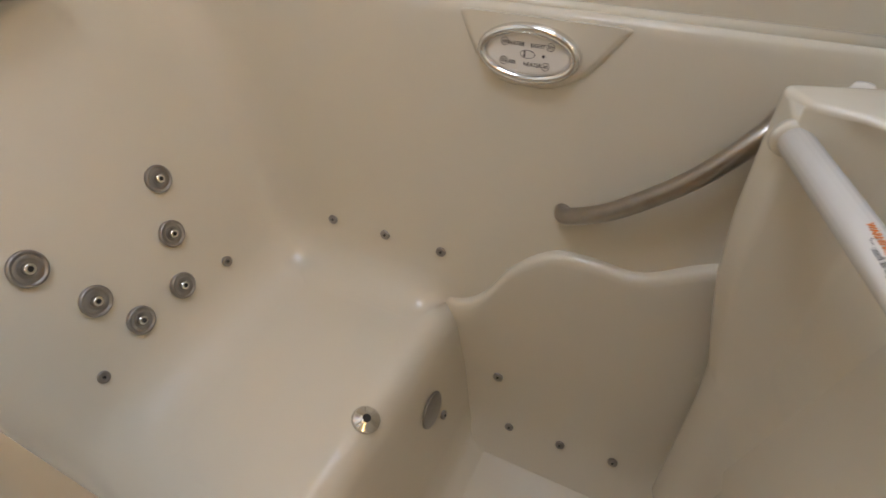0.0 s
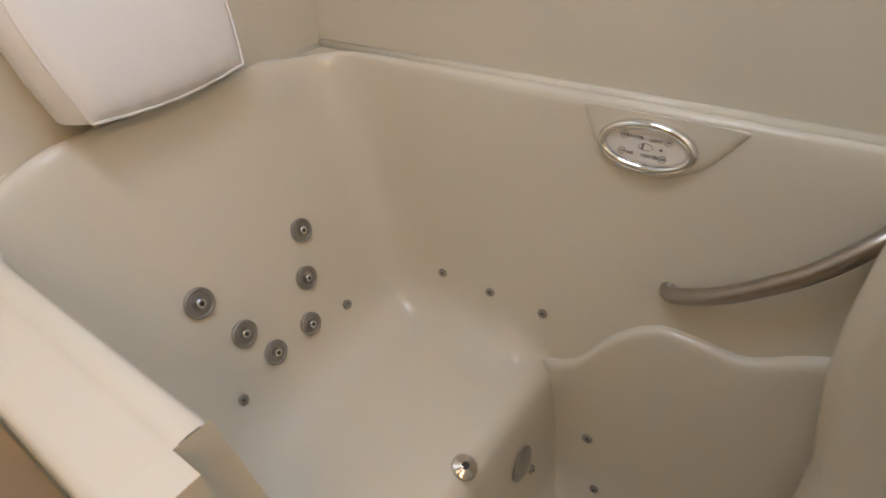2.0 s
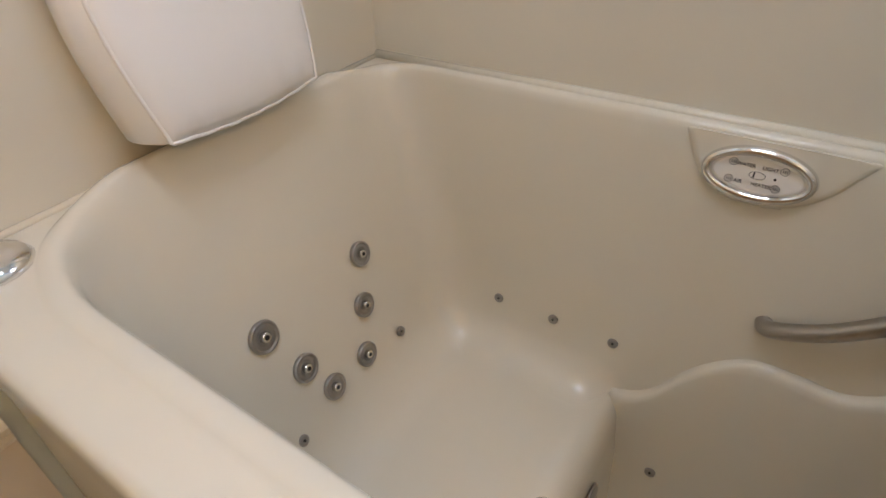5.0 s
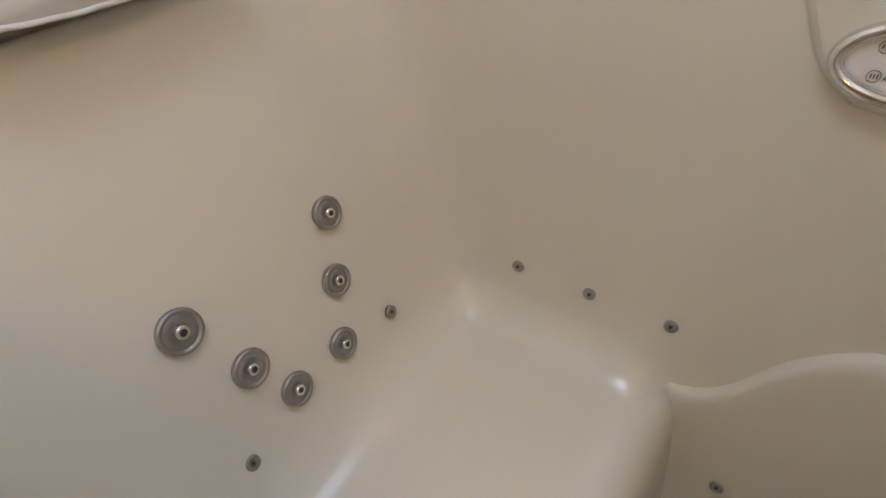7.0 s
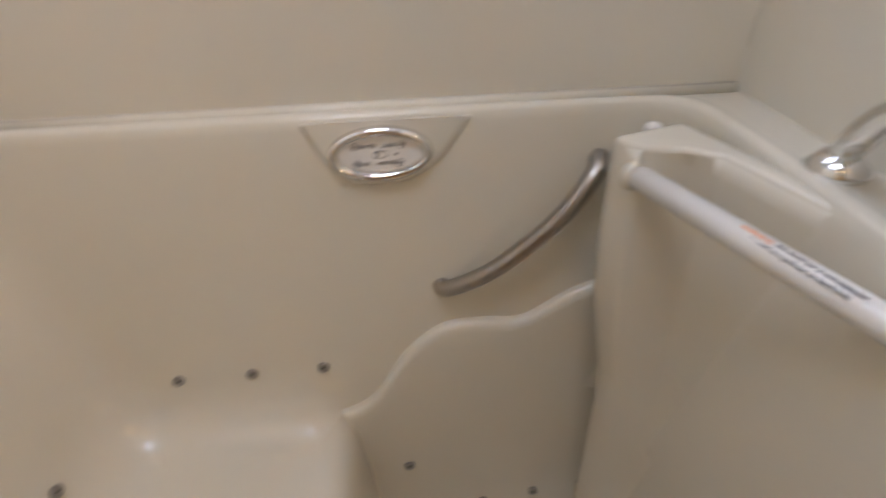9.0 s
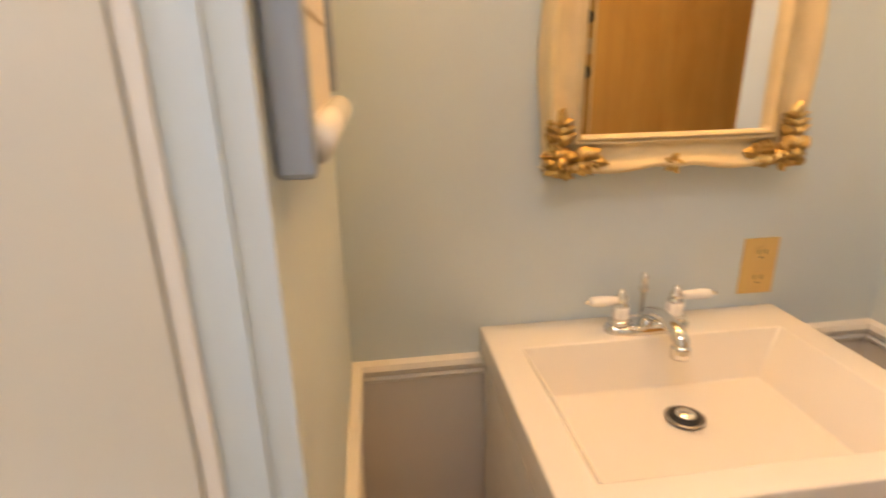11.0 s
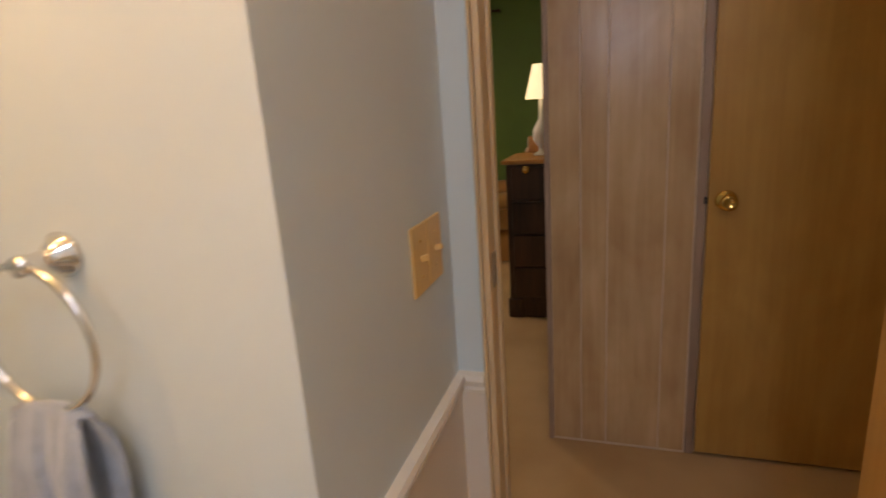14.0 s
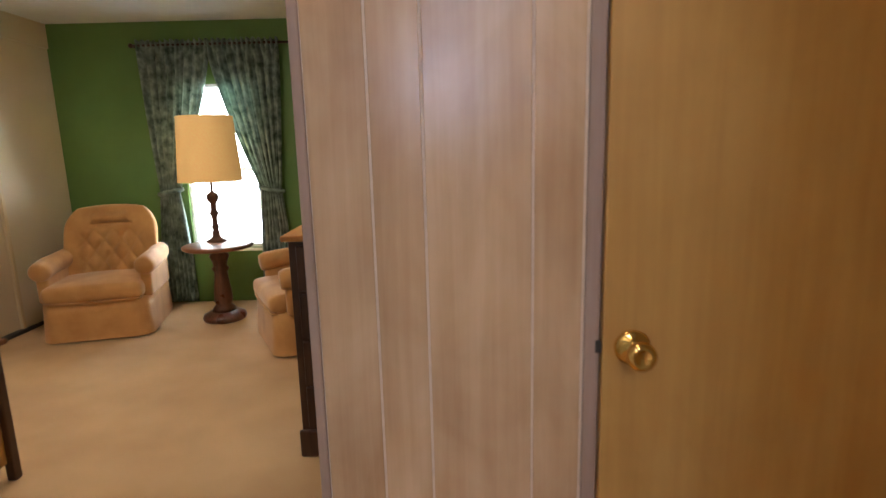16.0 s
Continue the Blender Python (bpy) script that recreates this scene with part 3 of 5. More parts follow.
def tub_shell():
    N = 120
    layers = []
    outer = [(west(YF) + 0.002, YF), (west(0) + 0.002, -0.002), (XE - 0.002, -0.002), (XE - 0.002, YF)]

    def to_edge(p):
        """The deck's outer edge, straight out from a point of the lip."""
        c = Vector((0.62, -0.40))
        d = (p - c)
        best = 9.0
        for (x0, y0), (x1, y1) in zip(outer, outer[1:] + outer[:1]):
            e = Vector((x1 - x0, y1 - y0))
            den = d.x * e.y - d.y * e.x
            if abs(den) < 1e-9:
                continue
            q = Vector((x0, y0)) - c
            t, s = (q.x * e.y - q.y * e.x) / den, (q.x * d.y - q.y * d.x) / den
            if t > 0 and -1e-6 <= s <= 1 + 1e-6:
                best = min(best, t)
        return c + d * best

    rim = spread(basin(RIM), N)
    edge = [to_edge(p) for p in rim]
    edge[0], edge[-1] = Vector((OPEN0, YF)), Vector((OPEN1, YF))
    for c in outer:
        k = min(range(1, N - 1), key=lambda i: (edge[i] - Vector(c)).length)
        edge[k] = Vector(c)
    # straight front and hinge-side ends keep their edge square
    for i, p in enumerate(rim):
        if p.x < OPEN0 and abs(p.y + 0.706) < 0.004 and i < N // 2:
            edge[i] = Vector((p.x, YF))
    down = lambda row, dz, dy: [(p.x, p.y + (dy if abs(p.y - YF) < 1e-4 else 0), RIM + dz) for p in row]
    layers.append([(p.x, p.y + (0.012 if abs(p.y - YF) < 1e-4 else 0), RIM - 0.045) for p in edge])
    layers.append(down(edge, -0.045, 0.0))
    layers.append(down(edge, -0.008, 0.0))
    layers.append([(p.x, p.y + (0.004 if abs(p.y - YF) < 1e-4 else 0), RIM - 0.002) for p in edge])
    layers.append([(p.x, p.y + (0.012 if abs(p.y - YF) < 1e-4 else 0), RIM) for p in edge])

    def off(row, k):
        return [(p + (q - p).normalized() * min(k, (q - p).length * 0.8)) for p, q in zip(row, edge)]

    for k, dz, hl in ((0.034, 0.0, 0.0), (0.028, 0.003, 0.25), (0.018, 0.005, 0.8), (0.008, 0.004, 1.0), (0.002, -0.002, 1.0)):
        layers.append([(p.x, p.y, RIM + dz + hl * head_lift(r)) for p, r in zip(off(rim, k), rim)])
    for z in (0.985, 0.96, 0.90, 0.82, 0.74, 0.66, 0.60, 0.56):
        row = spread(basin(z), N)
        layers.append([(p.x, p.y, z + (head_lift(r) if z > 0.9 else 0)) for p, r in zip(row, rim)])
    for k in range(1, 7):
        a = k / 6 * math.pi / 2
        R = 0.085
        z = 0.55 - R * math.sin(a)
        ins = R * (1 - math.cos(a))
        a_ = spread(basin(z), N)
        row = []
        for i, p in enumerate(a_):
            d = (a_[min(i + 1, N - 1)] - a_[max(i - 1, 0)]).normalized()
            t = max(0.0, min(1.0, (0.685 - p.x) / 0.06))
            t = t * t * (3 - 2 * t) * ins
            row.append((p.x + d.y * t, p.y - d.x * t, z))
        layers.append(row)
    bm, rows = loft(layers)
    last = rows[-1]
    # seat: front part of the last row joined to its back part
    ring = []
    for v in last:
        if ring and v.co.y > -0.3 and v.co.x > 0.648:
            break
        if v.co.x <= 0.648:
            ring.append(v)
    face = bm.faces.new(ring)
    bmesh.ops.triangulate(bm, faces=[face])
    # rounded seat front and riser
    yA, yB = ring[0].co.y, ring[-1].co.y
    ridge = [(0.50, SEAT), (0.58, SEAT + 0.0006), (0.625, SEAT + 0.0006), (0.640, SEAT + 0.0004), (0.655, SEAT - 0.001), (0.668, SEAT - 0.005), (0.680, SEAT - 0.013), (0.690, SEAT - 0.027), (0.698, SEAT - 0.05), (0.703, SEAT - 0.09), (0.712, 0.30), (0.722, 0.14), (0.735, 0.08), (0.75, 0.06), (0.78, WELL)]
    lay = [[(x, yA - 0.01 + (-0.04 - yA + 0.01) * j / 14, z) for j in range(15)] for x, z in ridge]
    # seat top strip overlaps the seat edge by a hair
    lay[0] = [(x, y, SEAT + 0.0006) for x, y, z in lay[0]]
    part("seat_front", loft(lay)[0], M_TUB, tub, "", True)
    # well floor
    part("well_floor", loft([[(0.775, -0.70, WELL), (0.775, -0.08, WELL)], [(1.2, -0.70, WELL), (1.2, -0.08, WELL)]])[0], M_TUB, tub)
    # east side of the well
    part("well_side", loft([[(1.17, -0.08, WELL), (1.17, -0.71, WELL)], [(1.195, -0.04, 0.6), (1.195, -0.71, 0.6)]])[0], M_TUB, tub)
    # front wall's end beside the door opening, with its rebate
    shell, bm = bm, bmesh.new()
    prof = [(-0.706 + 0.11 * (RIM - z), z) for z in (1.003, 0.9, 0.8, 0.7, 0.6, 0.5, 0.3, 0.13)]
    poly = [(OPEN0, y, z) for y, z in prof] + [(OPEN0, -0.735, 0.13), (OPEN0, -0.735, 1.003)]
    bm.faces.new([bm.verts.new(p) for p in poly])
    for a, b in (((OPEN0, -0.735), (0.727, -0.735)), ((0.727, -0.735), (0.727, YF + 0.004)), ((0.727, YF + 0.004), (OPEN0, YF + 0.004))):
        loft([[(*a, 0.13), (*b, 0.13)], [(*a, RIM + 0.0015), (*b, RIM + 0.0015)]], bm)
    bm.faces.new([bm.verts.new((x, y, RIM + 0.0015)) for x, y in ((OPEN0 - 0.003, -0.735), (0.727, -0.735), (0.727, YF + 0.004), (OPEN0 - 0.003, YF + 0.004))])
    part("opening_post", bm, M_TUB, tub)
    bm = bmesh.new()
    # hinge side
    for a, b in (((OPEN1, -0.70), (OPEN1, YF)),):
        loft([[(*a, 0.13), (*b, 0.13)], [(*a, RIM - 0.001), (*b, RIM - 0.001)]], bm)
    part("hinge_post", bm, M_TUB, tub)
    return shell


sh = part("tub_shell", tub_shell(), M_TUB, tub, "", True)
sh.modifiers.new("soft", "WEIGHTED_NORMAL")


def well_back():
    """The thicker lower back wall of the foot well, with its curved rounded top."""
    xs = [0.655 + (1.21 - 0.655) * i / 40 for i in range(41)]
    top = curve_pts([(0.655, 0, 0.470), (0.70, 0, 0.476), (0.745, 0, 0.51), (0.795, 0, 0.59), (0.86, 0, 0.645), (0.93, 0, 0.652), (1.0, 0, 0.650), (1.09, 0, 0.70), (1.21, 0, 0.73)], 70)
    ztop = [float(np.interp(x, [p.x for p in top], [p.z for p in top])) for x in xs]
    rows = []
    for dz, dy in ((0.0, 0.004), (-0.001, -0.006), (-0.004, -0.012), (-0.010, -0.016), (-0.022, -0.018), (-0.06, -0.018)):
        rows.append([(x, -0.036 - 0.075 * (RIM - z) + dy * min(1, (x - 0.655) / 0.03), z + dz) for x, z in zip(xs, ztop)])
    for q in (0.4, 0.75, 0.95, 1.0):
        rows.append([(x, (-0.036 - 0.075 * (RIM - z) - 0.018) * (1 - q) - 0.078 * q - (0.05 if q == 1.0 else 0.012 if q == .95 else 0), z - 0.06 + (WELL + (0.025 if q == .95 else 0) - z + 0.06) * q) for x, z in zip(xs, ztop)])
    return loft(rows)[0]


part("well_back", well_back(), M_TUB, tub, "", True)
part("back_ledge", tube([(west(0) + 0.012, -0.011, RIM + 0.003), (XE - 0.012, -0.011, RIM + 0.003)], 0.010, 10), M_TUB, tub, "", True)
part("head_ledge", tube([(west(0) + 0.012, -0.011, RIM + 0.001), (west(YF) + 0.010, YF + 0.004, RIM + 0.001)], 0.005, 10), M_TUB, tub, "", True)
# apron below the deck
bm = box((west(YF) + 0.004, YF + 0.014, 0.0), (0.6965, YF + 0.03, RIM - 0.044), 0.002)
part("apron", bm, M_TUB, tub)
part("apron_seam", box((west(YF) + 0.01, YF + 0.010, 0.588), (0.69, YF + 0.0135, 0.594)), M_TRIM, tub)
part("apron_end", box((OPEN1 + 0.004, YF + 0.014, 0.0), (XE - 0.004, YF + 0.03, RIM - 0.044), 0.002), M_TUB, tub)
part("threshold", box((0.69, YF + 0.01, 0.0), (OPEN1, -0.70, 0.128), 0.006), M_TUB, tub)


# jets: dished face, ring and nozzle, on their own axis
def jet(p, normal, r, small=False):
    n = Vector(normal).normalized()
    m = Matrix.Translation(p) @ n.to_track_quat("Z", "Y").to_matrix().to_4x4()
    if small:
        j = part("air_jet", lathe([(0.0, 0.0005), (r * 0.3, 0.001), (r * 0.55, 0.002), (r, 0.003), (r * 1.04, 0.0), (r, -0.004)], 18, m), M_JET, tub, "small round air jet", True)
        part("jet_hole", lathe([(0.0, 0.004), (r * 0.22, 0.004), (r * 0.26, 0.002)], 10, m), M_DARK, j)
        return j
    j = part("water_jet", lathe([(r * 0.93, -0.004), (r, 0.002), (r * 0.97, 0.006), (r * 0.86, 0.007), (r * 0.80, 0.0045), (r * 0.72, 0.004), (r * 0.68, 0.0055), (r * 0.45, 0.003), (r * 0.3, 0.002), (0.0, 0.002)], 32, m), M_JET, tub, "round grey hydro jet", True)
    part("jet_nozzle", lathe([(r * 0.33, 0.002), (r * 0.33, 0.009), (r * 0.24, 0.011), (r * 0.14, 0.010)], 18, m), M_CHROME, j, "", True)
    part("jet_hole", lathe([(0.0, 0.0105), (r * 0.15, 0.0105), (r * 0.16, 0.006)], 12, m), M_DARK, j)
    return j


WN = (0.955, 0.086, 0.286)
def on_head(y, z):
    return (0.1338 + 0.30 * (RIM - z) + 0.078 * (-y - 0.04) + 0.003, y, z)


for y, z, r in ((-0.271, 0.739, 0.0235), (-0.305, 0.656, 0.0235), (-0.341, 0.576, 0.0235), (-0.432, 0.581, 0.0238), (-0.467, 0.650, 0.0248), (-0.508, 0.741, 0.0265)):
    jet(on_head(y, z), WN, r)
for y, z in ((-0.243, 0.552), (-0.527, 0.556)):
    jet(Vector(on_head(y, z)) + Vector((0.003, 0, 0.001)), WN, 0.0095, True)
BN = (0, -1, 0.1)
for x, z in ((0.414, 0.571), (0.535, 0.572), (0.655, 0.572)):
    jet((x, -0.036 - 0.075 * (RIM - z) - 0.001, z), BN, 0.0095, True)
for x, z in ((0.787, 0.285),):
    jet((x, -0.084, z), BN, 0.0105, True)
for x, z in ((0.823, 0.125), (0.939, 0.135), (1.05, 0.15), (1.155, 0.16)):
    jet((x, -0.088, z), BN, 0.0095, True)
RN = (0.99, 0, 0.1)
bm = lathe([(0.0, 0.004), (0.030, 0.004), (0.036, 0.003), (0.037, 0.0)], 30, Matrix.Translation((0.711, -0.235, 0.325)) @ Vector(RN).to_track_quat("Z", "Y").to_matrix().to_4x4())
part("suction_cover", bm, M_JET, tub, "round grey suction cover in the seat front", True)
jet((0.718, -0.20, 0.262), RN, 0.009, True)
# drain control on the seat's edge
dk = part("seat_dial", lathe([(0.0225, 0.0), (0.0235, 0.003), (0.020, 0.007), (0.012, 0.008), (0.010, 0.011), (0, 0.011)], 28, pose(0.668, -0.372, SEAT - 0.006, 0, 20)), M_CHROME, tub, "round chrome dial on the seat edge", True)
part("dial_centre", lathe([(0.007, 0.011), (0.006, 0.013), (0, 0.013)], 14, pose(0.668, -0.372, SEAT - 0.006, 0, 20)), M_DARK, dk)

# control panel in its moulded niche
PX, PZ = 0.785, 0.951
PM = pose(PX, -0.0445, PZ, 90 - 4.5, 0, 0)


def oval(a, b, prof, n=48, m=PM):
    bm = bmesh.new()
    rows = []
    for k, h in prof:
        rows.append([bm.verts.new(m @ Vector(((a + k) * math.cos(t), (b + k) * math.sin(t), h))) for t in (2 * math.pi * i / n for i in range(n))])
    grid_faces(bm, rows, True)
    return bm, rows


def panel_pad():
    """The moulded flat that carries the panel: wide at the rim, rounded and narrow below."""
    line = fillet([(0.0, 0.046, 0), (-0.100, 0.046, 0.012), (-0.062, -0.036, 0.05), (0.0, -0.046, 0.04), (0.066, -0.036, 0.05), (0.122, 0.046, 0.012), (0.0, 0.046, 0)], 8)
    bm = bmesh.new()
    rows = []
    for k, h in ((1.08, -0.004), (1.03, -0.0012), (0.97, 0.0004), (0.92, 0.0008)):
        rows.append([bm.verts.new(PM @ Vector((p.x * k, p.y * (k if p.y < 0.04 else 1), h))) for p in line[:-1]])
    grid_faces(bm, rows, True)
    bm.faces.new(rows[-1])
    return bm


cp = part("control_panel", panel_pad(), M_TUB, tub, "oval spa control panel with chrome rim")
bmp, rws = oval(0.0585, 0.0255, ((0, 0.0), (0, 0.004), (-0.003, 0.005)))
bmp.faces.new(rws[-1])
part("panel_face", bmp, M_PLASTIC, cp, "white printed face")
bmr, rws = oval(0.0585, 0.0255, ((0.0, 0.0035), (0.001, 0.008), (0.004, 0.012), (0.008, 0.0125), (0.012, 0.010), (0.014, 0.004), (0.014, -0.004)))
part("panel_rim", bmr, M_CHROME, cp, "polished chrome oval rim", True)
tm = lambda x, y: PM @ Matrix.Translation((x, y, 0.0056))
for wds, x, y in (("WATER", -0.017, 0.012), ("LIGHT", 0.013, 0.012), ("AIR", -0.021, -0.013), ("HEATER", 0.008, -0.013)):
    text_mesh("panel_word", wds, 0.0070, tm(x, y), M_INK, cp)


def icon(x, y, r, ry=None, bars=3):
    bm, rw = oval(r, ry or r, ((0, 0.0), (0, 0.0004), (-0.0006, 0.0004), (-0.0006, 0.0)), 20, tm(x, y))
    for i in range(bars):
        box((-r * 0.5 + i * r * 0.45, -r * 0.35, 0.0), (-r * 0.5 + i * r * 0.45 + r * 0.2, r * 0.4, 0.0004), 0, bm, 1, tm(x, y))
    part("panel_icon", bm, M_INK, cp)


icon(-0.033, 0.013, 0.0055)
icon(0.030, 0.013, 0.0055)
icon(-0.033, -0.012, 0.0055)
icon(0.026, -0.013, 0.0055)
icon(0.0, 0.0, 0.0105, 0.0055, 1)
part("panel_led", lathe([(0.0018, 0), (0.0018, 0.0008), (0, 0.001)], 12, tm(0.022, 0.0)), M_DARK, cp)
# curved steel grab bar on the back wall
gb = part("grab_bar", tube(curve_pts([(0.862, -0.05, 0.722), (0.874, -0.070, 0.724), (0.935, -0.086, 0.762), (0.999, -0.089, 0.816), (1.043, -0.086, 0.860), (1.085, -0.070, 0.910), (1.10, -0.04, 0.925)], 40), 0.0135, 16), M_STEEL, tub, "curved brushed steel grab bar", True)

# cushion against the head wall
pl = thing("headrest_pillow", "white vinyl bath headrest pillow leaning on the head wall", "pillow", (0.17, -0.4, RIM + 0.02))


def cushion():
    """A wedge: deep at the foot, thin at the top, with a puffed face and bulging end gussets."""
    nu, nv, ns = 24, 18, 6
    y0, y1, z0, zt = -0.530, -0.276, 1.052, 1.290
    bm = bmesh.new()

    def face(u, v):
        puff = ((1 - (2 * u - 1) ** 4) * (1 - (2 * v - 1) ** 4)) ** 0.6
        y = y0 + (y1 - y0) * u
        depth = 0.094 * (1 - 0.70 * v ** 1.1)
        lean = 0.014 * math.sin(math.pi * v) * (1 - 2 * u) + 0.012 * v * (1 - u)
        sag = -0.010 * math.sin(math.pi * u) * (1 - v) ** 3 + 0.004 * math.sin(u * 9 + 1) * v * (1 - v)
        crease = 0.0015 * math.sin(u * 40 + 3 * v) * math.exp(-v * 9)
        return Vector((west(y) + 0.010 + depth * (0.88 + 0.16 * puff) + crease, y - lean, z0 + (zt - z0) * v + sag))

    front = [[bm.verts.new(face(i / nu, j / nv)) for j in range(nv + 1)] for i in range(nu + 1)]
    grid_faces(bm, front)

    def gusset(edge, out, bulge):
        """From the front edge back to the wall, swelling outwards."""
        rows = [edge]
        for k in range(1, ns + 1):
            t = k / ns
            row = []
            for v in edge:
                p = v.co.copy()
                xw = west(p.y) + 0.008
                p.x = p.x + (xw - p.x) * t
                row.append(bm.verts.new(p + Vector(out) * bulge * math.sin(math.pi * min(1, t * 0.93))))
            rows.append(row)
        grid_faces(bm, rows)
        return rows[-1]

    b0 = gusset(front[0], (0, -1, 0), 0.022)
    gusset(front[nu], (0, 1, 0), 0.018)
    gusset([r[0] for r in front], (0, 0, -1), 0.005)
    gusset([r[nv] for r in front], (0, 0, 1), 0.010)
    edge = [v.co.copy() for v in front[0]] + [r[nv].co.copy() for r in front[1:]] + [v.co.copy() for v in reversed(front[nu][:nv])] + [r[0].co.copy() for r in reversed(front[1:nu])]
    back = [v.co.copy() + Vector((0.004, 0, 0)) for v in b0]
    return bm, edge + edge[:1], back


bm, edge, back = cushion()
part("cushion", bm, M_PILLOW, pl, "", True)
part("piping", tube(edge, 0.0024, 8, None, False), M_PILLOW, pl, "stitched white piping", True)
part("piping", tube(back, 0.0024, 8), M_PILLOW, pl, "stitched white piping", True)

# diverter knob on the deck corner
dv = thing("deck_diverter", "round chrome diverter valve on the tub deck", "valve", (0.215, -0.735, RIM))
DM = Matrix.Translation((0.205, -0.735, RIM))
part("escutcheon", lathe([(0.0, 0.0), (0.040, 0.0), (0.041, 0.003), (0.036, 0.010), (0.022, 0.014), (0.013, 0.016), (0.011, 0.024), (0.0, 0.024)], 32, DM), M_CHROME, dv, "", True)
part("lever", tube([(0.215, -0.739, RIM + 0.020), (0.203, -0.734, RIM + 0.024), (0.190, -0.728, RIM + 0.028), (0.184, -0.726, RIM + 0.034)], [0.008, 0.0075, 0.007, 0.0075], 12), M_CHROME, dv, "", True)


# swinging tub door, standing open into the foot well
td = thing("tub_door", "cream moulded tub door swung open, with white towel bar", "tub door", (1.12, -0.70, 0.2))
HX, HY, EXX, EYY = 1.305, -0.70, 1.135, -0.115


def leaf_point(s, o, z):
    """s: from hinge to free edge; o: out of the outer face, towards the head end."""
    a, b = Vector((HX, HY)), Vector((EXX, EYY))
    d = (b - a).normalized()
    n = Vector((-d.y, d.x))
    p = a + (b - a) * s + n * o
    return (p.x, p.y, z)


def door_leaf():
    """A deep dished leaf: its raised border stands out further towards the top."""
    bm = bmesh.new()
    zs = [0.17, 0.185, 0.22, 0.27, 0.38, 0.48, 0.57, 0.66, 0.75, 0.84, 0.92, 0.965, 0.988, 0.996]
    ss = [0.0, 0.03, 0.07, 0.10, 0.15, 0.5, 0.84, 0.89, 0.925, 0.97, 1.0]
    border = lambda z: float(np.interp(z, [0.17, 0.50, 0.57, 0.66, 0.75, 0.86, 1.0], [0.008, 0.008, 0.014, 0.036, 0.054, 0.064, 0.062]))
    face = []
    for z in zs:
        row = []
        for s in ss:
            dish = max(0.0, min(1.0, (s - 0.06) / 0.07)) * max(0.0, min(1.0, (0.935 - s) / 0.07)) * max(0.0, min(1.0, (z - 0.20) / 0.06))
            b = border(z)
            row.append(bm.verts.new(leaf_point(s, b + (-0.016 - b) * dish, z)))
        face.append(row)
    back = [[bm.verts.new(leaf_point(s, -0.045, z)) for s in ss] for z in zs]
    grid_faces(bm, face)
    grid_faces(bm, back)
    for i in range(len(ss) - 1):
        for k in (0, -1):
            bm.faces.new((face[k][i], face[k][i + 1], back[k][i + 1], back[k][i]))
    for j in range(len(zs) - 1):
        for k in (0, -1):
            bm.faces.new((face[j][k], face[j + 1][k], back[j + 1][k], back[j][k]))
    bmesh.ops.recalc_face_normals(bm, faces=bm.faces[:])
    es = [e for e in bm.edges if len(e.link_faces) == 2 and e.calc_face_angle(0) > 0.55]
    bmesh.ops.bevel(bm, geom=es, offset=0.012, segments=4, profile=0.5, affect="EDGES", clamp_overlap=True)
    return bm


part("leaf", door_leaf(), M_TUB, td, "", True)
bz = 0.955
bar = part("towel_bar", tube([leaf_point(0.955, 0.05, bz), leaf_point(0.06, 0.026, bz)], 0.0155, 20), M_PLASTIC, td, "white plastic towel bar with printed warning", True)
for s, o in ((0.945, 0.05), (0.07, 0.026)):
    part("bar_mount", lathe([(0.0, 0.0), (0.021, 0.0), (0.020, 0.006), (0.016, 0.010), (0.0, 0.010)], 24, Matrix.Translation(leaf_point(s, o, bz)) @ Vector((Vector(leaf_point(0.5, 0, 0)) - Vector(leaf_point(s, 0, 0)))).to_track_quat("Z", "Y").to_matrix().to_4x4()), M_TUB, td, "", True)
part("latch_pin", lathe([(0.0, 0), (0.011, 0), (0.012, 0.002), (0.012, 0.05), (0.009, 0.056), (0, 0.058)], 18, Matrix.Translation(leaf_point(1.045, -0.025, 0.93))), M_PLASTIC, td, "white latch pin at the free edge", True)
part("latch_lug", box((-0.010, -0.030, 0), (0.010, 0.006, 0.018), 0.003, None, 2, Matrix.Translation(leaf_point(1.045, -0.025, 0.935))), M_TUB, td, "", True)
bd_dir = (Vector(leaf_point(0, 0, 0)) - Vector(leaf_point(1, 0, 0))).normalized()
nrm = (Vector(leaf_point(0, 1, 0)) - Vector(leaf_point(0, 0, 0))).normalized()
tdir = (nrm * 0.5 + Vector((0, 0, 1)) * 0.85).normalized()
upv = tdir.cross(bd_dir).normalized()
R3 = Matrix((bd_dir, upv, tdir)).transposed().to_4x4()


def bar_text(words, s, up, mat, size=0.0072):
    o = 0.05 - 0.0268 * (0.955 - s)
    c = Vector(leaf_point(s, o, bz)) + tdir * 0.0155 + upv * up - tdir * (0.0155 - math.sqrt(max(0.0, 0.0155 ** 2 - up * up))) + tdir * 0.0008
    t2 = (c - Vector(leaf_point(s, o, bz))).normalized()
    u2 = t2.cross(bd_dir).normalized()
    m = Matrix.Translation(c) @ Matrix((bd_dir, u2, t2)).transposed().to_4x4()
    text_mesh("warning_text", words, size, m, mat, td, 0.0003)


bar_text("WARNING,", 0.655, 0.0037, M_ORANGE)
bar_text("this towel bar is not intended", 0.550, 0.0037, M_INK)
bar_text("to be used as a grab bar or hand hold.", 0.582, -0.0037, M_INK)

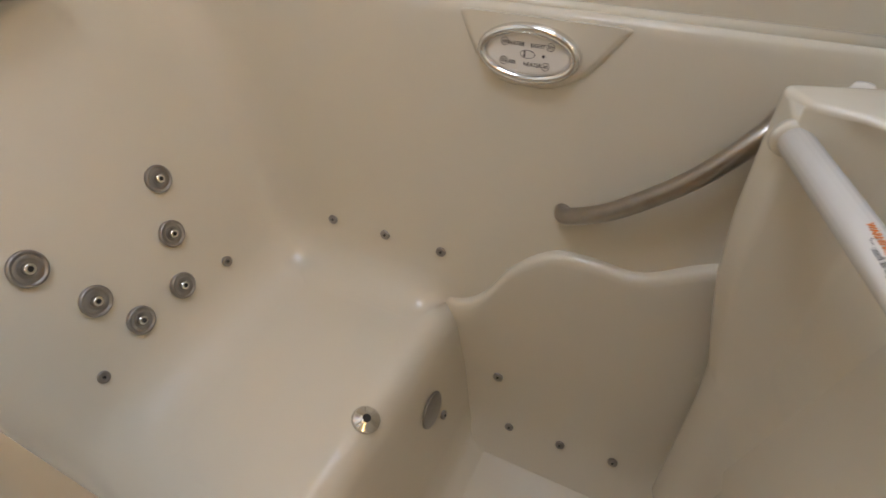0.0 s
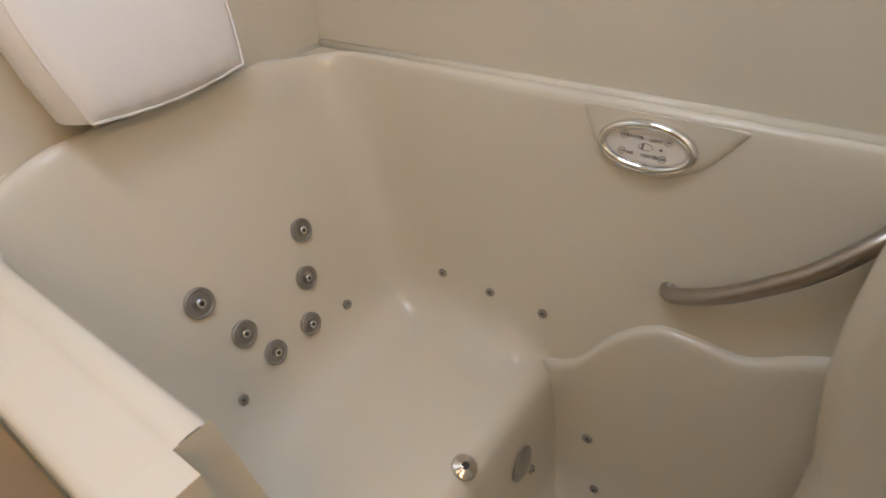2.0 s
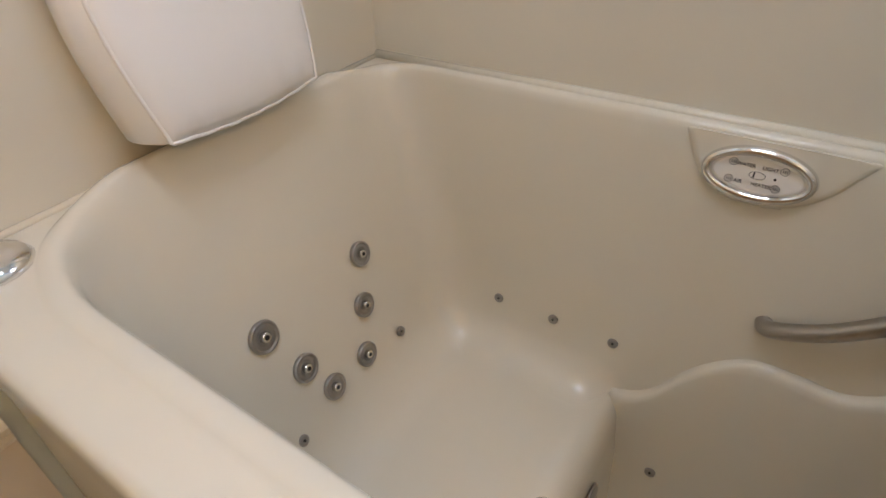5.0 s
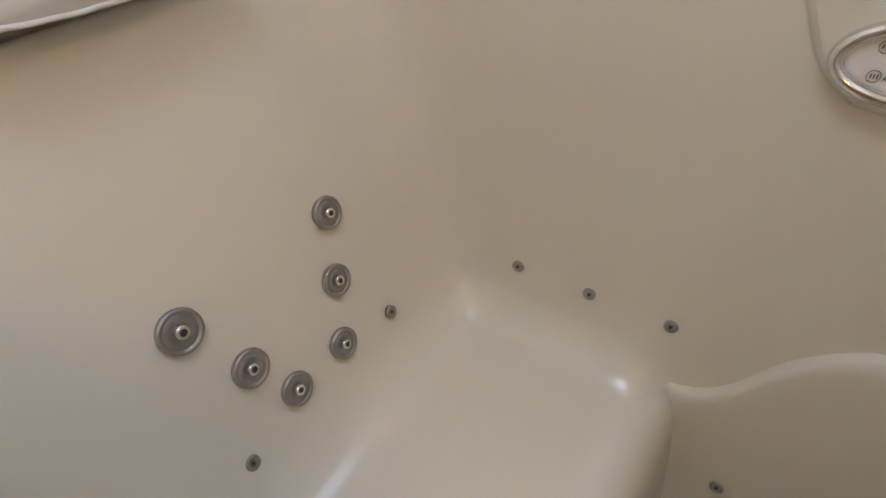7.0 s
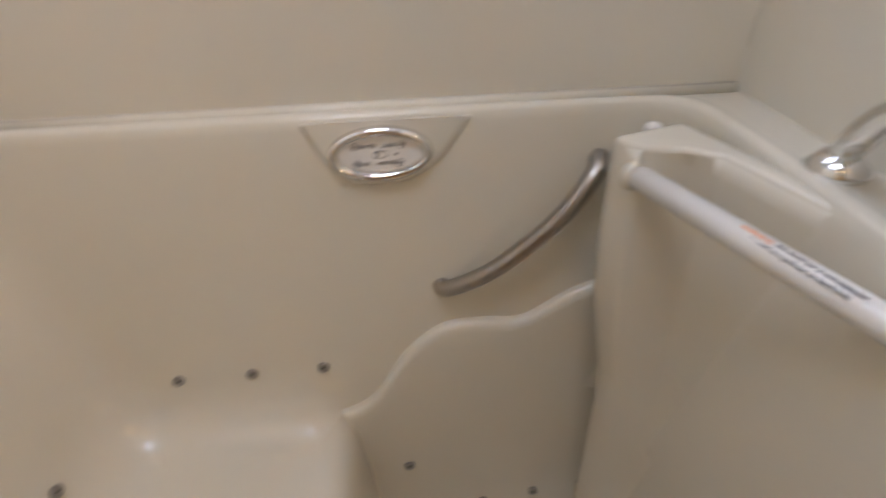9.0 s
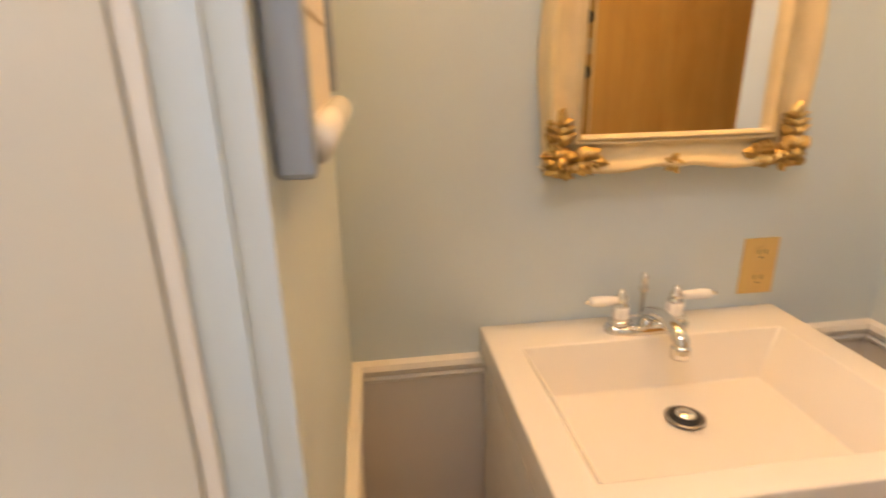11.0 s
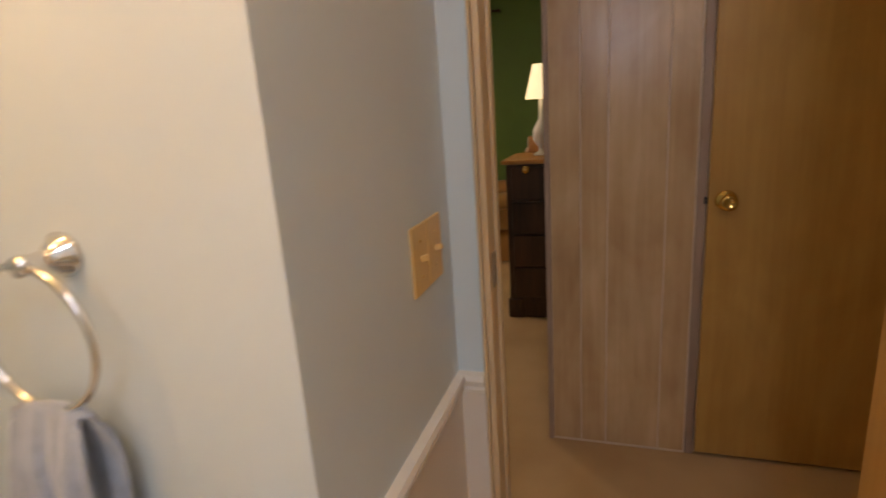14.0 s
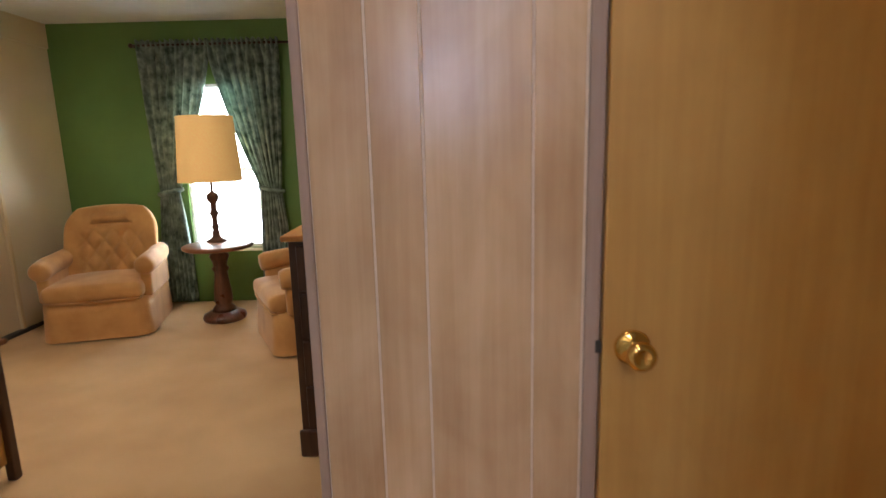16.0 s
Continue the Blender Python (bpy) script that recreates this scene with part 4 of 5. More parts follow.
# ---- deck faucet at the end wall ----
fc = thing("tub_faucet", "chrome high-arc tub spout on the end deck", "faucet", (1.21, -0.52, RIM))

FX, FY = 1.262, -0.27
part("spout", tube(curve_pts([(FX, FY, RIM + 0.01), (FX - 0.004, FY - 0.012, RIM + 0.04), (FX - 0.022, FY - 0.06, RIM + 0.088), (FX - 0.045, FY - 0.135, RIM + 0.118), (FX - 0.058, FY - 0.195, RIM + 0.106), (FX - 0.064, FY - 0.225, RIM + 0.062), (FX - 0.066, FY - 0.232, RIM + 0.018)], 48), 0.0155, 20), M_CHROME, fc, "", True)
part("base_ring", lathe([(0.0, 0), (0.031, 0), (0.032, 0.006), (0.024, 0.014), (0.018, 0.022), (0, 0.022)], 28, Matrix.Translation((FX, FY, RIM))), M_CHROME, fc, "", True)


def deck_handle(x, y):
    th = thing("faucet_handle", "chrome dome faucet handle on the tub deck", "faucet handle", (x, y, RIM), "tub handles")
    part("escutcheon", lathe([(0, 0), (0.030, 0), (0.031, 0.005), (0.022, 0.012), (0, 0.013)], 28, Matrix.Translation((x, y, RIM))), M_CHROME, th, "", True)
    part("dome", lathe([(0.019, 0.010), (0.018, 0.014), (0.024, 0.018), (0.0245, 0.023), (0.020, 0.029), (0.010, 0.032), (0, 0.033)], 28, Matrix.Translation((x, y, RIM))), M_CHROME, th, "", True)


deck_handle(1.268, -0.385)
deck_handle(1.236, -0.655)
lf = thing("care_leaflet", "printed leaflet lying on the tub deck", "leaflet", (1.26, -0.72, RIM))
LM = pose(1.256, -0.726, RIM + 0.004, 0, 0, 22)
part("sheet", box((-0.035, -0.055, 0.0), (0.035, 0.055, 0.003), 0.0008, None, 1, LM), M_LEAFLET, lf)
for x, y, w, h, mm in ((0.018, 0.03, 0.010, 0.012, M_ORANGE), (0.0, 0.028, 0.003, 0.016, M_INK), (-0.010, 0.012, 0.003, 0.018, M_INK), (0.004, 0.006, 0.012, 0.010, M_INK),
                       (0.014, -0.022, 0.010, 0.010, M_PINKINK), (-0.012, -0.028, 0.010, 0.012, M_GREENINK), (0.016, -0.040, 0.004, 0.014, M_INK)):
    part("print_mark", box((x - w / 2, y - h / 2, 0.003), (x + w / 2, y + h / 2, 0.0036), 0, None, 1, LM), mm, lf)

# paper holder post on the head wall
tp = thing("paper_holder", "chrome toilet paper holder on the wainscot", "paper holder", (XWB, -0.915, 0.60))
part("post", lathe([(0, 0), (0.030, 0.0), (0.031, 0.004), (0.025, 0.008), (0.022, 0.014), (0.016, 0.018), (0.012, 0.03), (0.012, 0.05), (0.016, 0.056), (0.016, 0.068), (0, 0.07)], 24, pose(XWB + 0.007, -0.915, 0.645, 0, 90)), M_CHROME, tp, "", True)
part("post", lathe([(0, 0), (0.030, 0.0), (0.031, 0.004), (0.025, 0.008), (0.022, 0.014), (0.016, 0.018), (0.012, 0.03), (0.012, 0.05), (0.016, 0.056), (0.016, 0.068), (0, 0.07)], 24, pose(XWB + 0.007, -1.075, 0.645, 0, 90)), M_CHROME, tp, "", True)
part("roller", tube([(XWB + 0.067, -0.927, 0.645), (XWB + 0.067, -1.063, 0.645)], 0.009), M_CHROME, tp, "", True)


# ---- vanity ----
VY0, VY1, VX, VZ = -1.695, -1.10, 1.43, 0.866
vt = thing("vanity_sink", "white one-piece sink top with square basin", "sink", (1.66, -1.4, VZ))


def sink_top():
    bm = bmesh.new()
    def ring(x0, x1, y0, y1, z):
        return [bm.verts.new(p) for p in ((x0, y0, z), (x1, y0, z), (x1, y1, z), (x0, y1, z))]
    BX0, BX1, BY0, BY1 = 1.475, 1.795, -1.640, -1.155
    rs = [ring(VX, XM - 0.001, VY0, VY1, VZ - 0.055), ring(VX, XM - 0.001, VY0, VY1, VZ), ring(BX0, BX1, BY0, BY1, VZ),
          ring(BX0 + 0.03, BX1 - 0.028, BY0 + 0.05, BY1 - 0.05, VZ - 0.085)]
    for a, b in zip(rs, rs[1:]):
        for i in range(4):
            bm.faces.new((a[i], a[(i + 1) % 4], b[(i + 1) % 4], b[i]))
    bm.faces.new(rs[-1])
    bmesh.ops.recalc_face_normals(bm, faces=bm.faces[:])
    es = [e for e in bm.edges if len(e.link_faces) == 2 and e.calc_face_angle(0) > 0.3]
    bmesh.ops.bevel(bm, geom=es, offset=0.0035, segments=2, profile=0.5, affect="EDGES")
    return bm


t = part("basin_top", sink_top(), M_SINK, vt, "", True)
t.modifiers.new("soft", "WEIGHTED_NORMAL").keep_sharp = True
DRX, DRY, DRZ = 1.672, -1.392, VZ - 0.085
dr = part("drain", lathe([(0.030, 0.0005), (0.031, 0.003), (0.026, 0.004), (0.022, 0.001), (0.021, -0.003), (0, -0.003)], 28, Matrix.Translation((DRX, DRY, DRZ + 0.004))), M_STEEL, vt, "", True)
# Flat dark disc paints the shade of the hole round the stopper.
part("drain_gap_shade", lathe([(0.0, -0.0015), (0.0255, -0.0015), (0.026, 0.0005)], 24, Matrix.Translation((DRX, DRY, DRZ + 0.007))), M_DARK, dr, "", True)
part("stopper", lathe([(0.014, 0.004), (0.0165, 0.008), (0.014, 0.011), (0, 0.013)], 24, Matrix.Translation((DRX, DRY, DRZ + 0.004))), M_CHROME, dr, "", True)
vc = thing("vanity_cabinet", "white vanity cabinet under the sink top", "cabinet", (1.66, -1.4, 0))
part("cabinet_body", box((VX + 0.018, VY0 + 0.006, 0.0), (XM - 0.024, VY1 - 0.006, VZ - 0.10), 0.002), M_TRIM, vc)
for y in (VY0 + 0.006, VY1 - 0.022):
    part("side_panel", box((VX + 0.018, y, VZ - 0.0995), (XM - 0.024, y + 0.016, VZ - 0.0555)), M_TRIM, vc)
part("drawer_front", box((VX + 0.0015, VY0 + 0.006, VZ - 0.215), (VX + 0.0175, VY1 - 0.006, VZ - 0.064), 0.003), M_TRIM, vc)
for y0, y1 in ((VY0 + 0.006, -1.4), (-1.396, VY1 - 0.006)):
    d = part("cabinet_door", box((VX + 0.0015, y0, 0.10), (VX + 0.0175, y1, VZ - 0.222), 0.003), M_TRIM, vc)
    yk = -1.43 if y0 < -1.5 else -1.366
    part("knob", lathe([(0, 0), (0.006, 0), (0.006, 0.012), (0.013, 0.018), (0.012, 0.024), (0, 0.027)], 16, pose(VX + 0.0015, yk, 0.56, 0, -90)), M_CHROME, d, "", True)

# faucet with porcelain levers
vf = thing("vanity_faucet", "chrome two-handle faucet with white porcelain levers", "faucet", (1.83, -1.397, VZ))
FZ, FCX, FCY = VZ, 1.828, -1.397
bm = bmesh.new()
prof = [(0.0, 0), (0.0, 0.009), (-0.004, 0.014), (-0.010, 0.016)]
rows = []
for k, h in prof:
    a, b = 0.080 + k, 0.026 + k
    rows.append([bm.verts.new((FCX + b * (abs(math.cos(q)) ** 0.9) * (1 if math.cos(q) > 0 else -1), FCY + a * (abs(math.sin(q)) ** 0.7) * (1 if math.sin(q) > 0 else -1), FZ + h)) for q in (2 * math.pi * i / 40 for i in range(40))])
grid_faces(bm, rows, True)
bm.faces.new(rows[-1])
part("base_plate", bm, M_CHROME, vf, "", True)
for s in (-1, 1):
    y = FCY + s * 0.052
    h = part("handle", lathe([(0.019, 0.014), (0.020, 0.022), (0.0155, 0.026)], 24, Matrix.Translation((FCX, y, FZ))), M_CHROME, vf, "", True)
    part("porcelain_collar", lathe([(0.0145, 0.026), (0.0155, 0.030), (0.0150, 0.046), (0.013, 0.050)], 24, Matrix.Translation((FCX, y, FZ))), M_PORC, h, "white porcelain collar", True)
    part("cap", lathe([(0.014, 0.050), (0.0145, 0.054), (0.010, 0.058), (0.012, 0.062), (0.012, 0.066), (0.007, 0.070), (0.008, 0.076), (0.004, 0.081), (0, 0.082)], 24, Matrix.Translation((FCX, y, FZ))), M_CHROME, h, "", True)
    part("lever", tube([(FCX - 0.002, y + s * 0.010, FZ + 0.062), (FCX - 0.004, y + s * 0.022, FZ + 0.063), (FCX - 0.006, y + s * 0.040, FZ + 0.064), (FCX - 0.008, y + s * 0.058, FZ + 0.065), (FCX - 0.008, y + s * 0.062, FZ + 0.065)], [0.007, 0.0085, 0.010, 0.009, 0.005], 14), M_PORC, h, "white porcelain lever", True)
    part("lever_tip", tube([(FCX - 0.008, y + s * 0.062, FZ + 0.065), (FCX - 0.009, y + s * 0.068, FZ + 0.0655), (FCX - 0.009, y + s * 0.072, FZ + 0.0655)], [0.005, 0.004, 0.002], 10), M_CHROME, h, "", True)
part("spout", tube(curve_pts([(FCX, FCY, FZ + 0.012), (FCX - 0.010, FCY, FZ + 0.034), (FCX - 0.045, FCY, FZ + 0.046), (FCX - 0.085, FCY, FZ + 0.044), (FCX - 0.108, FCY, FZ + 0.034), (FCX - 0.114, FCY, FZ + 0.018)], 26), 0.0135, 16), M_CHROME, vf, "", True)
part("aerator", lathe([(0.0145, 0.004), (0.0155, 0.008), (0.0155, 0.022), (0.013, 0.028)], 20, Matrix.Translation((FCX - 0.113, FCY, FZ))), M_CHROME, vf, "", True)
part("lift_rod", lathe([(0.004, 0.012), (0.004, 0.062), (0.009, 0.066), (0.010, 0.072), (0.006, 0.078), (0.007, 0.084), (0.008, 0.094), (0.005, 0.100), (0, 0.102)], 16, Matrix.Translation((FCX + 0.022, FCY, FZ))), M_CHROME, vf, "", True)

# ---- ornate mirror ----
MY0, MY1, MZ0, MZ1, MXF = -1.652, -1.197, 1.154, 1.90, 1.845
mr = thing("wall_mirror", "wall mirror in an ivory frame with gilded carved corners", "mirror", (XM, -1.42, 1.5))
part("glass", box((MXF + 0.012, MY0 + 0.06, MZ0 + 0.055), (MXF + 0.018, MY1 - 0.06, MZ1 - 0.055)), M_MIRROR, mr, "mirror glass")
part("backing", box((MXF + 0.0185, MY0 + 0.02, MZ0 + 0.02), (XM - 0.001, MY1 - 0.02, MZ1 - 0.02)), M_IVORY, mr)
PROF = [(0.062, 0.012), (0.061, -0.001), (0.058, -0.004), (0.055, -0.002), (0.054, 0.001), (0.051, -0.003), (0.048, -0.003), (0.046, 0.003), (0.038, 0.006), (0.028, 0.004), (0.019, -0.004), (0.013, -0.011), (0.008, -0.013), (0.004, -0.009), (0.001, 0.004), (0.0, 0.04)]


def frame_side(a, b, inward, wave):
    """A moulded length; its outer edge swells in gentle scallops."""
    a, b, i = Vector(a), Vector(b), Vector(inward)
    L = (b - a).length
    d = (b - a).normalized()
    rows = []
    for k in range(33):
        u = k / 32
        w = 0.012 * (0.5 - 0.5 * math.cos(4 * math.pi * u)) + 0.006 * math.exp(-((u - 0.5) / 0.05) ** 2) if wave else 0
        row = []
        for q, x in PROF:
            f = 1 - q / 0.062
            s0 = a + d * min(max(u * L, q), L - q)
            row.append(s0 + i * (q + (0.008 - w) * f) + Vector((x, 0, 0)))
        rows.append(row)
    return loft(rows)[0]


X = MXF
for a, b, i, nm in (((X, MY0, MZ0), (X, MY1, MZ0), (0, 0, 1), "frame_rail"), ((X, MY0, MZ1), (X, MY1, MZ1), (0, 0, -1), "frame_rail"),
                    ((X, MY0, MZ0), (X, MY0, MZ1), (0, 1, 0), "frame_stile"), ((X, MY1, MZ0), (X, MY1, MZ1), (0, -1, 0), "frame_stile")):
    part(nm, frame_side(a, b, i, True), M_IVORY, mr, "ivory painted moulding", True)
for a, b in (((X - 0.005, MY0 + 0.058, MZ0 + 0.057), (X - 0.005, MY1 - 0.058, MZ0 + 0.057)), ((X - 0.005, MY0 + 0.058, MZ1 - 0.057), (X - 0.005, MY1 - 0.058, MZ1 - 0.057)),
             ((X - 0.005, MY0 + 0.057, MZ0 + 0.055), (X - 0.005, MY0 + 0.057, MZ1 - 0.055)), ((X - 0.005, MY1 - 0.057, MZ0 + 0.055), (X - 0.005, MY1 - 0.057, MZ1 - 0.055))):
    part("gilt_bead", tube([a, b], 0.0020, 8), M_IVORY, mr, "thin cream inner bead", True)


def leaf_scroll(bm, c, ang, size, lift, rng):
    """One curled acanthus leaf, thick in the middle."""
    L, w = size, size * 0.32
    rows = []
    for k in range(7):
        u = k / 6
        wid = w * math.sin(math.pi * min(1, 0.12 + u * 0.88)) ** 0.8 + 0.001
        curl = lift * math.sin(u * math.pi) + 0.004 * u * u * 2
        bend = ang + 0.7 * u * rng
        py = c[0] + math.cos(bend) * L * u
        pz = c[1] + math.sin(bend) * L * u
        ny, nz = -math.sin(bend), math.cos(bend)
        rows.append([(X - 0.004 - curl * h, py + ny * wid * s, pz + nz * wid * s) for s, h in ((-1, 0.0), (-0.6, 0.7), (-0.15, 0.8), (0, 1.15), (0.15, 0.8), (0.6, 0.7), (1, 0.0))])
    loft(rows, bm)


def carved_corner(y, z, sy, sz):
    rnd = random.Random(7)
    bm = bmesh.new()
    c = (y + sy * 0.022, z + sz * 0.022)
    base_a = math.atan2(sz, sy)
    for k in range(26):
        a = base_a + (k - 12.5) * 0.242 + rnd.uniform(-0.1, 0.1)
        leaf_scroll(bm, c, a, rnd.uniform(0.018, 0.040), rnd.uniform(0.010, 0.020), rnd.choice((-1, 1)))
    for ang in (math.atan2(0, sy), math.atan2(sz, 0)):
        for k in range(3):
            d = 0.024 + 0.014 * k
            cc = (c[0] + math.cos(ang) * d, c[1] + math.sin(ang) * d)
            for q in (-0.55, 0.55):
                leaf_scroll(bm, cc, ang + q * rnd.uniform(0.7, 1.1), 0.034 - 0.004 * k, 0.011 - 0.0015 * k, q)
        leaf_scroll(bm, (c[0] + math.cos(ang) * 0.05, c[1] + math.sin(ang) * 0.05), ang, 0.036, 0.008, 0.2)
    lathe([(0.0, 0.03), (0.008, 0.027), (0.012, 0.018), (0.011, 0.0)], 12, Matrix.Translation((X, *c)) @ pose(0, 0, 0, 0, -90), bm)
    for k in range(5):
        a = k * 1.2566
        lathe([(0.0, 0.024), (0.006, 0.021), (0.008, 0.012), (0.007, 0.0)], 8, Matrix.Translation((X, c[0] + 0.016 * math.cos(a), c[1] + 0.016 * math.sin(a))) @ pose(0, 0, 0, 0, -90), bm)
    part("corner_ornament", bm, M_GOLD, mr, "gilded carved acanthus corner", True)


for y, sy in ((MY0, 1), (MY1, -1)):
    for z, sz in ((MZ0, 1), (MZ1, -1)):
        carved_corner(y, z, sy, sz)
for z in (MZ0 + 0.012, MZ1 - 0.012):
    bm = bmesh.new()
    for k in range(5):
        leaf_scroll(bm, (-1.42, z), k * 1.2566 + 0.3, 0.018, 0.008, 0.4)
    part("centre_rosette", bm, M_GOLD, mr, "small gilt rosette", True)

# ---- outlet, switches ----
ot = thing("wall_outlet", "almond double outlet plate on the blue wall", "outlet", (XM, -1.648, 0.95))
part("plate", box((XM - 0.005, -1.685, 0.892), (XM - 0.0005, -1.613, 1.006), 0.002), M_PLATE, ot)
for z in (0.923, 0.975):
    r = part("receptacle", lathe([(0.0155, 0), (0.0155, 0.002), (0, 0.0022)], 20, pose(XM - 0.005, -1.649, z, 0, -90)), M_PLATE, ot)
    bm = box((XM - 0.0078, -1.657, z), (XM - 0.0072, -1.655, z + 0.009))
    box((XM - 0.0078, -1.643, z), (XM - 0.0072, -1.641, z + 0.009), 0, bm)
    lathe([(0.0022, 0), (0.0022, 0.0006), (0, 0.0006)], 8, pose(XM - 0.0072, -1.649, z - 0.007, 0, -90), bm)
    part("slots", bm, M_DARK, r)


def switch(y0, y1, z0, z1):
    th = thing("light_switch", "almond toggle switch plate on the blue wall", "light switch", (XS, (y0 + y1) / 2, (z0 + z1) / 2), "switches by the door")
    part("plate", box((XS - 0.006, y0, z0), (XS - 0.0005, y1, z1), 0.002), M_PLATE, th)
    yc, zc = (y0 + y1) / 2, (z0 + z1) / 2
    part("toggle", box((-0.014, -0.004, -0.005), (0.0, 0.004, 0.005), 0.002, None, 2, pose(XS - 0.006, yc, zc, 0, 18)), M_PLATE, th)
    for dz in (-0.03, 0.03):
        part("screw", lathe([(0.0028, 0), (0.002, 0.001), (0, 0.001)], 8, pose(XS - 0.006, yc, zc + dz, 0, -90)), M_BRASS, th)


switch(-2.325, -2.255, 1.045, 1.16)
switch(-2.398, -2.328, 1.045, 1.16)

# ---- towel ring and towel ----
tr = thing("towel_ring", "polished chrome towel ring on the wall", "towel ring", (1.565, YT, 1.22))
RX, RZ, RY = 1.590, 1.207, YT + 0.048
part("rosette", lathe([(0, 0), (0.026, 0.0), (0.027, 0.004), (0.022, 0.008), (0.018, 0.016), (0.012, 0.020), (0.010, 0.040), (0.012, 0.046), (0.012, 0.054), (0, 0.056)], 28, pose(RX, YT + 0.0005, RZ, -90)), M_CHROME, tr, "", True)
RC = (1.602, RY, 1.122)
RR = 0.085
ringpts = [(RC[0] + RR * math.cos(q), RY, RC[2] + RR * math.sin(q)) for q in (2 * math.pi * i / 64 for i in range(65))]
part("ring", tube(ringpts, 0.0048, 10, None, False), M_CHROME, tr, "", True)
part("ring_arm", tube([(RX, RY - 0.004, RZ), (RX + 0.010, RY, RZ - 0.001), (RX + 0.020, RY, RZ + 0.0)], [0.008, 0.007, 0.006], 12), M_CHROME, tr, "", True)
tw = thing("hand_towel", "pale blue terry hand towel hanging in the ring", "towel", (1.64, RY, 0.9))


def towel():
    bm = bmesh.new()
    n, rows = 26, []
    for face, (yo, zb, sp, xs) in enumerate(((0.020, 0.688, 1.0, 0.0), (-0.022, 0.725, 0.92, -0.02))):
        grid = []
        for k in range(40):
            v = k / 39
            z = 1.044 - (1.044 - zb) * v
            half = (0.050 + 0.030 * min(1, v * 1.2) ** 0.9) * sp
            row = []
            for i in range(n):
                u = i / (n - 1) * 2 - 1
                fold = 0.008 * math.sin(u * 7 + 1.3 * face) * (0.5 + v) + 0.004 * math.sin(u * 17 + v * 4)
                xx = 1.614 + xs + half * u + 0.018 * v + 0.006 * math.sin(v * 9 + u * 3)
                yy = RY + yo * min(1, 0.15 + v * 4) + fold * min(1, v * 3 + 0.25) * (1 if face == 0 else 0.6)
                if face:
                    yy = max(yy, YT + 0.012)
                zz = z + 0.006 * math.sin(u * 4 + face) * v - (0.012 * abs(u) ** 2 if v < 0.06 else 0)
                row.append(bm.verts.new((xx, yy, zz)))
            grid.append(row)
        grid_faces(bm, grid)
        rows.append(grid)
    for i in range(n - 1):
        bm.faces.new((rows[0][0][i], rows[0][0][i + 1], rows[1][0][i + 1], rows[1][0][i]))
    return bm


t = part("cloth", towel(), M_TOWEL, tw, "", True)
sol = t.modifiers.new("thick", "SOLIDIFY")
sol.thickness, sol.offset = 0.006, 0
for zb in (0.772, 0.757):
    bm = tube([(1.558 + 0.146 * i / 20, RY + 0.0265 + 0.008 * math.sin((i / 10 - 1) * 7) * 1.1, zb + 0.003 * math.sin(i)) for i in range(21)], 0.003, 8)
    part("woven_band", bm, M_TOWEL, tw, "", True)

# ---- framed picture on the wall beside the vanity ----
pc = thing("framed_picture", "small framed pale print with a towel rod below", "picture", (1.62, YP, 1.45))
M_PRINT = material("pale_print", (0.76, 0.70, 0.62), 0.5, noise_scale=6, vary=0.06)
M_SMUDGE = material("grey_print", (0.30, 0.28, 0.28), 0.5, noise_scale=10)
PX0, PX1, PZ0 = 1.335, 1.665, 1.283
part("frame_stile", box((PX0, YP - 0.026, PZ0 - 0.02), (PX0 + 0.022, YP - 0.001, 1.86), 0.004), M_FRAMEBLUE, pc, "grey-blue frame edge")
part("frame_stile", box((PX1 - 0.022, YP - 0.026, PZ0 + 0.02), (PX1, YP - 0.001, 1.86), 0.004), M_FRAMEBLUE, pc, "grey-blue frame edge")
part("frame_rail", box((PX0 + 0.022, YP - 0.026, 1.838), (PX1 - 0.022, YP - 0.001, 1.86), 0.004), M_FRAMEBLUE, pc, "grey-blue frame edge")
part("print", box((PX0 + 0.022, YP - 0.018, PZ0 + 0.01), (PX1 - 0.022, YP - 0.002, 1.838), 0.001), M_PRINT, pc, "pale beige print")
for x, z, w, h in ((1.50, 1.53, 0.14, 0.035), (1.55, 1.445, 0.05, 0.03), (1.50, 1.37, 0.20, 0.004), (1.47, 1.64, 0.12, 0.05)):
    part("print_bar", box((x - w / 2, YP - 0.0192, z - h / 2), (x + w / 2, YP - 0.0182, z + h / 2), 0.0004), M_SMUDGE if h > 0.01 else M_LINE, pc)
part("rod", tube([(PX0 + 0.015, YP - 0.024, PZ0), (PX1 + 0.01, YP - 0.024, PZ0)], [0.013, 0.015], 16), M_PLASTIC, pc, "white round rod along the bottom", True)

# ---- linen closet and towel bar, seen in the mirror ----
lc = thing("linen_cabinet", "tall wood linen cabinet with two doors and dark cup pulls", "cabinet", (0.35, -2.15, 0))
part("cabinet_body", box((XWB, -2.465, 0.0), (0.47, -1.755, 2.2), 0.003), M_CREAM, lc, "cream cabinet side")
for z0, z1, zp in ((0.10, 1.36, 1.29), (1.42, 2.15, 1.50)):
    d = part("cabinet_door", box((0.4705, -2.44, z0), (0.488, -1.775, z1), 0.003), M_DOOR, lc, "honey wood door")
    part("cup_pull", lathe([(0.0, 0.0012), (0.02, 0.001), (0.024, 0.003), (0.027, 0.002), (0.027, 0)], 20, pose(0.488, -1.805, zp, 0, 90)), M_DARK, d, "dark round recessed pull", True)
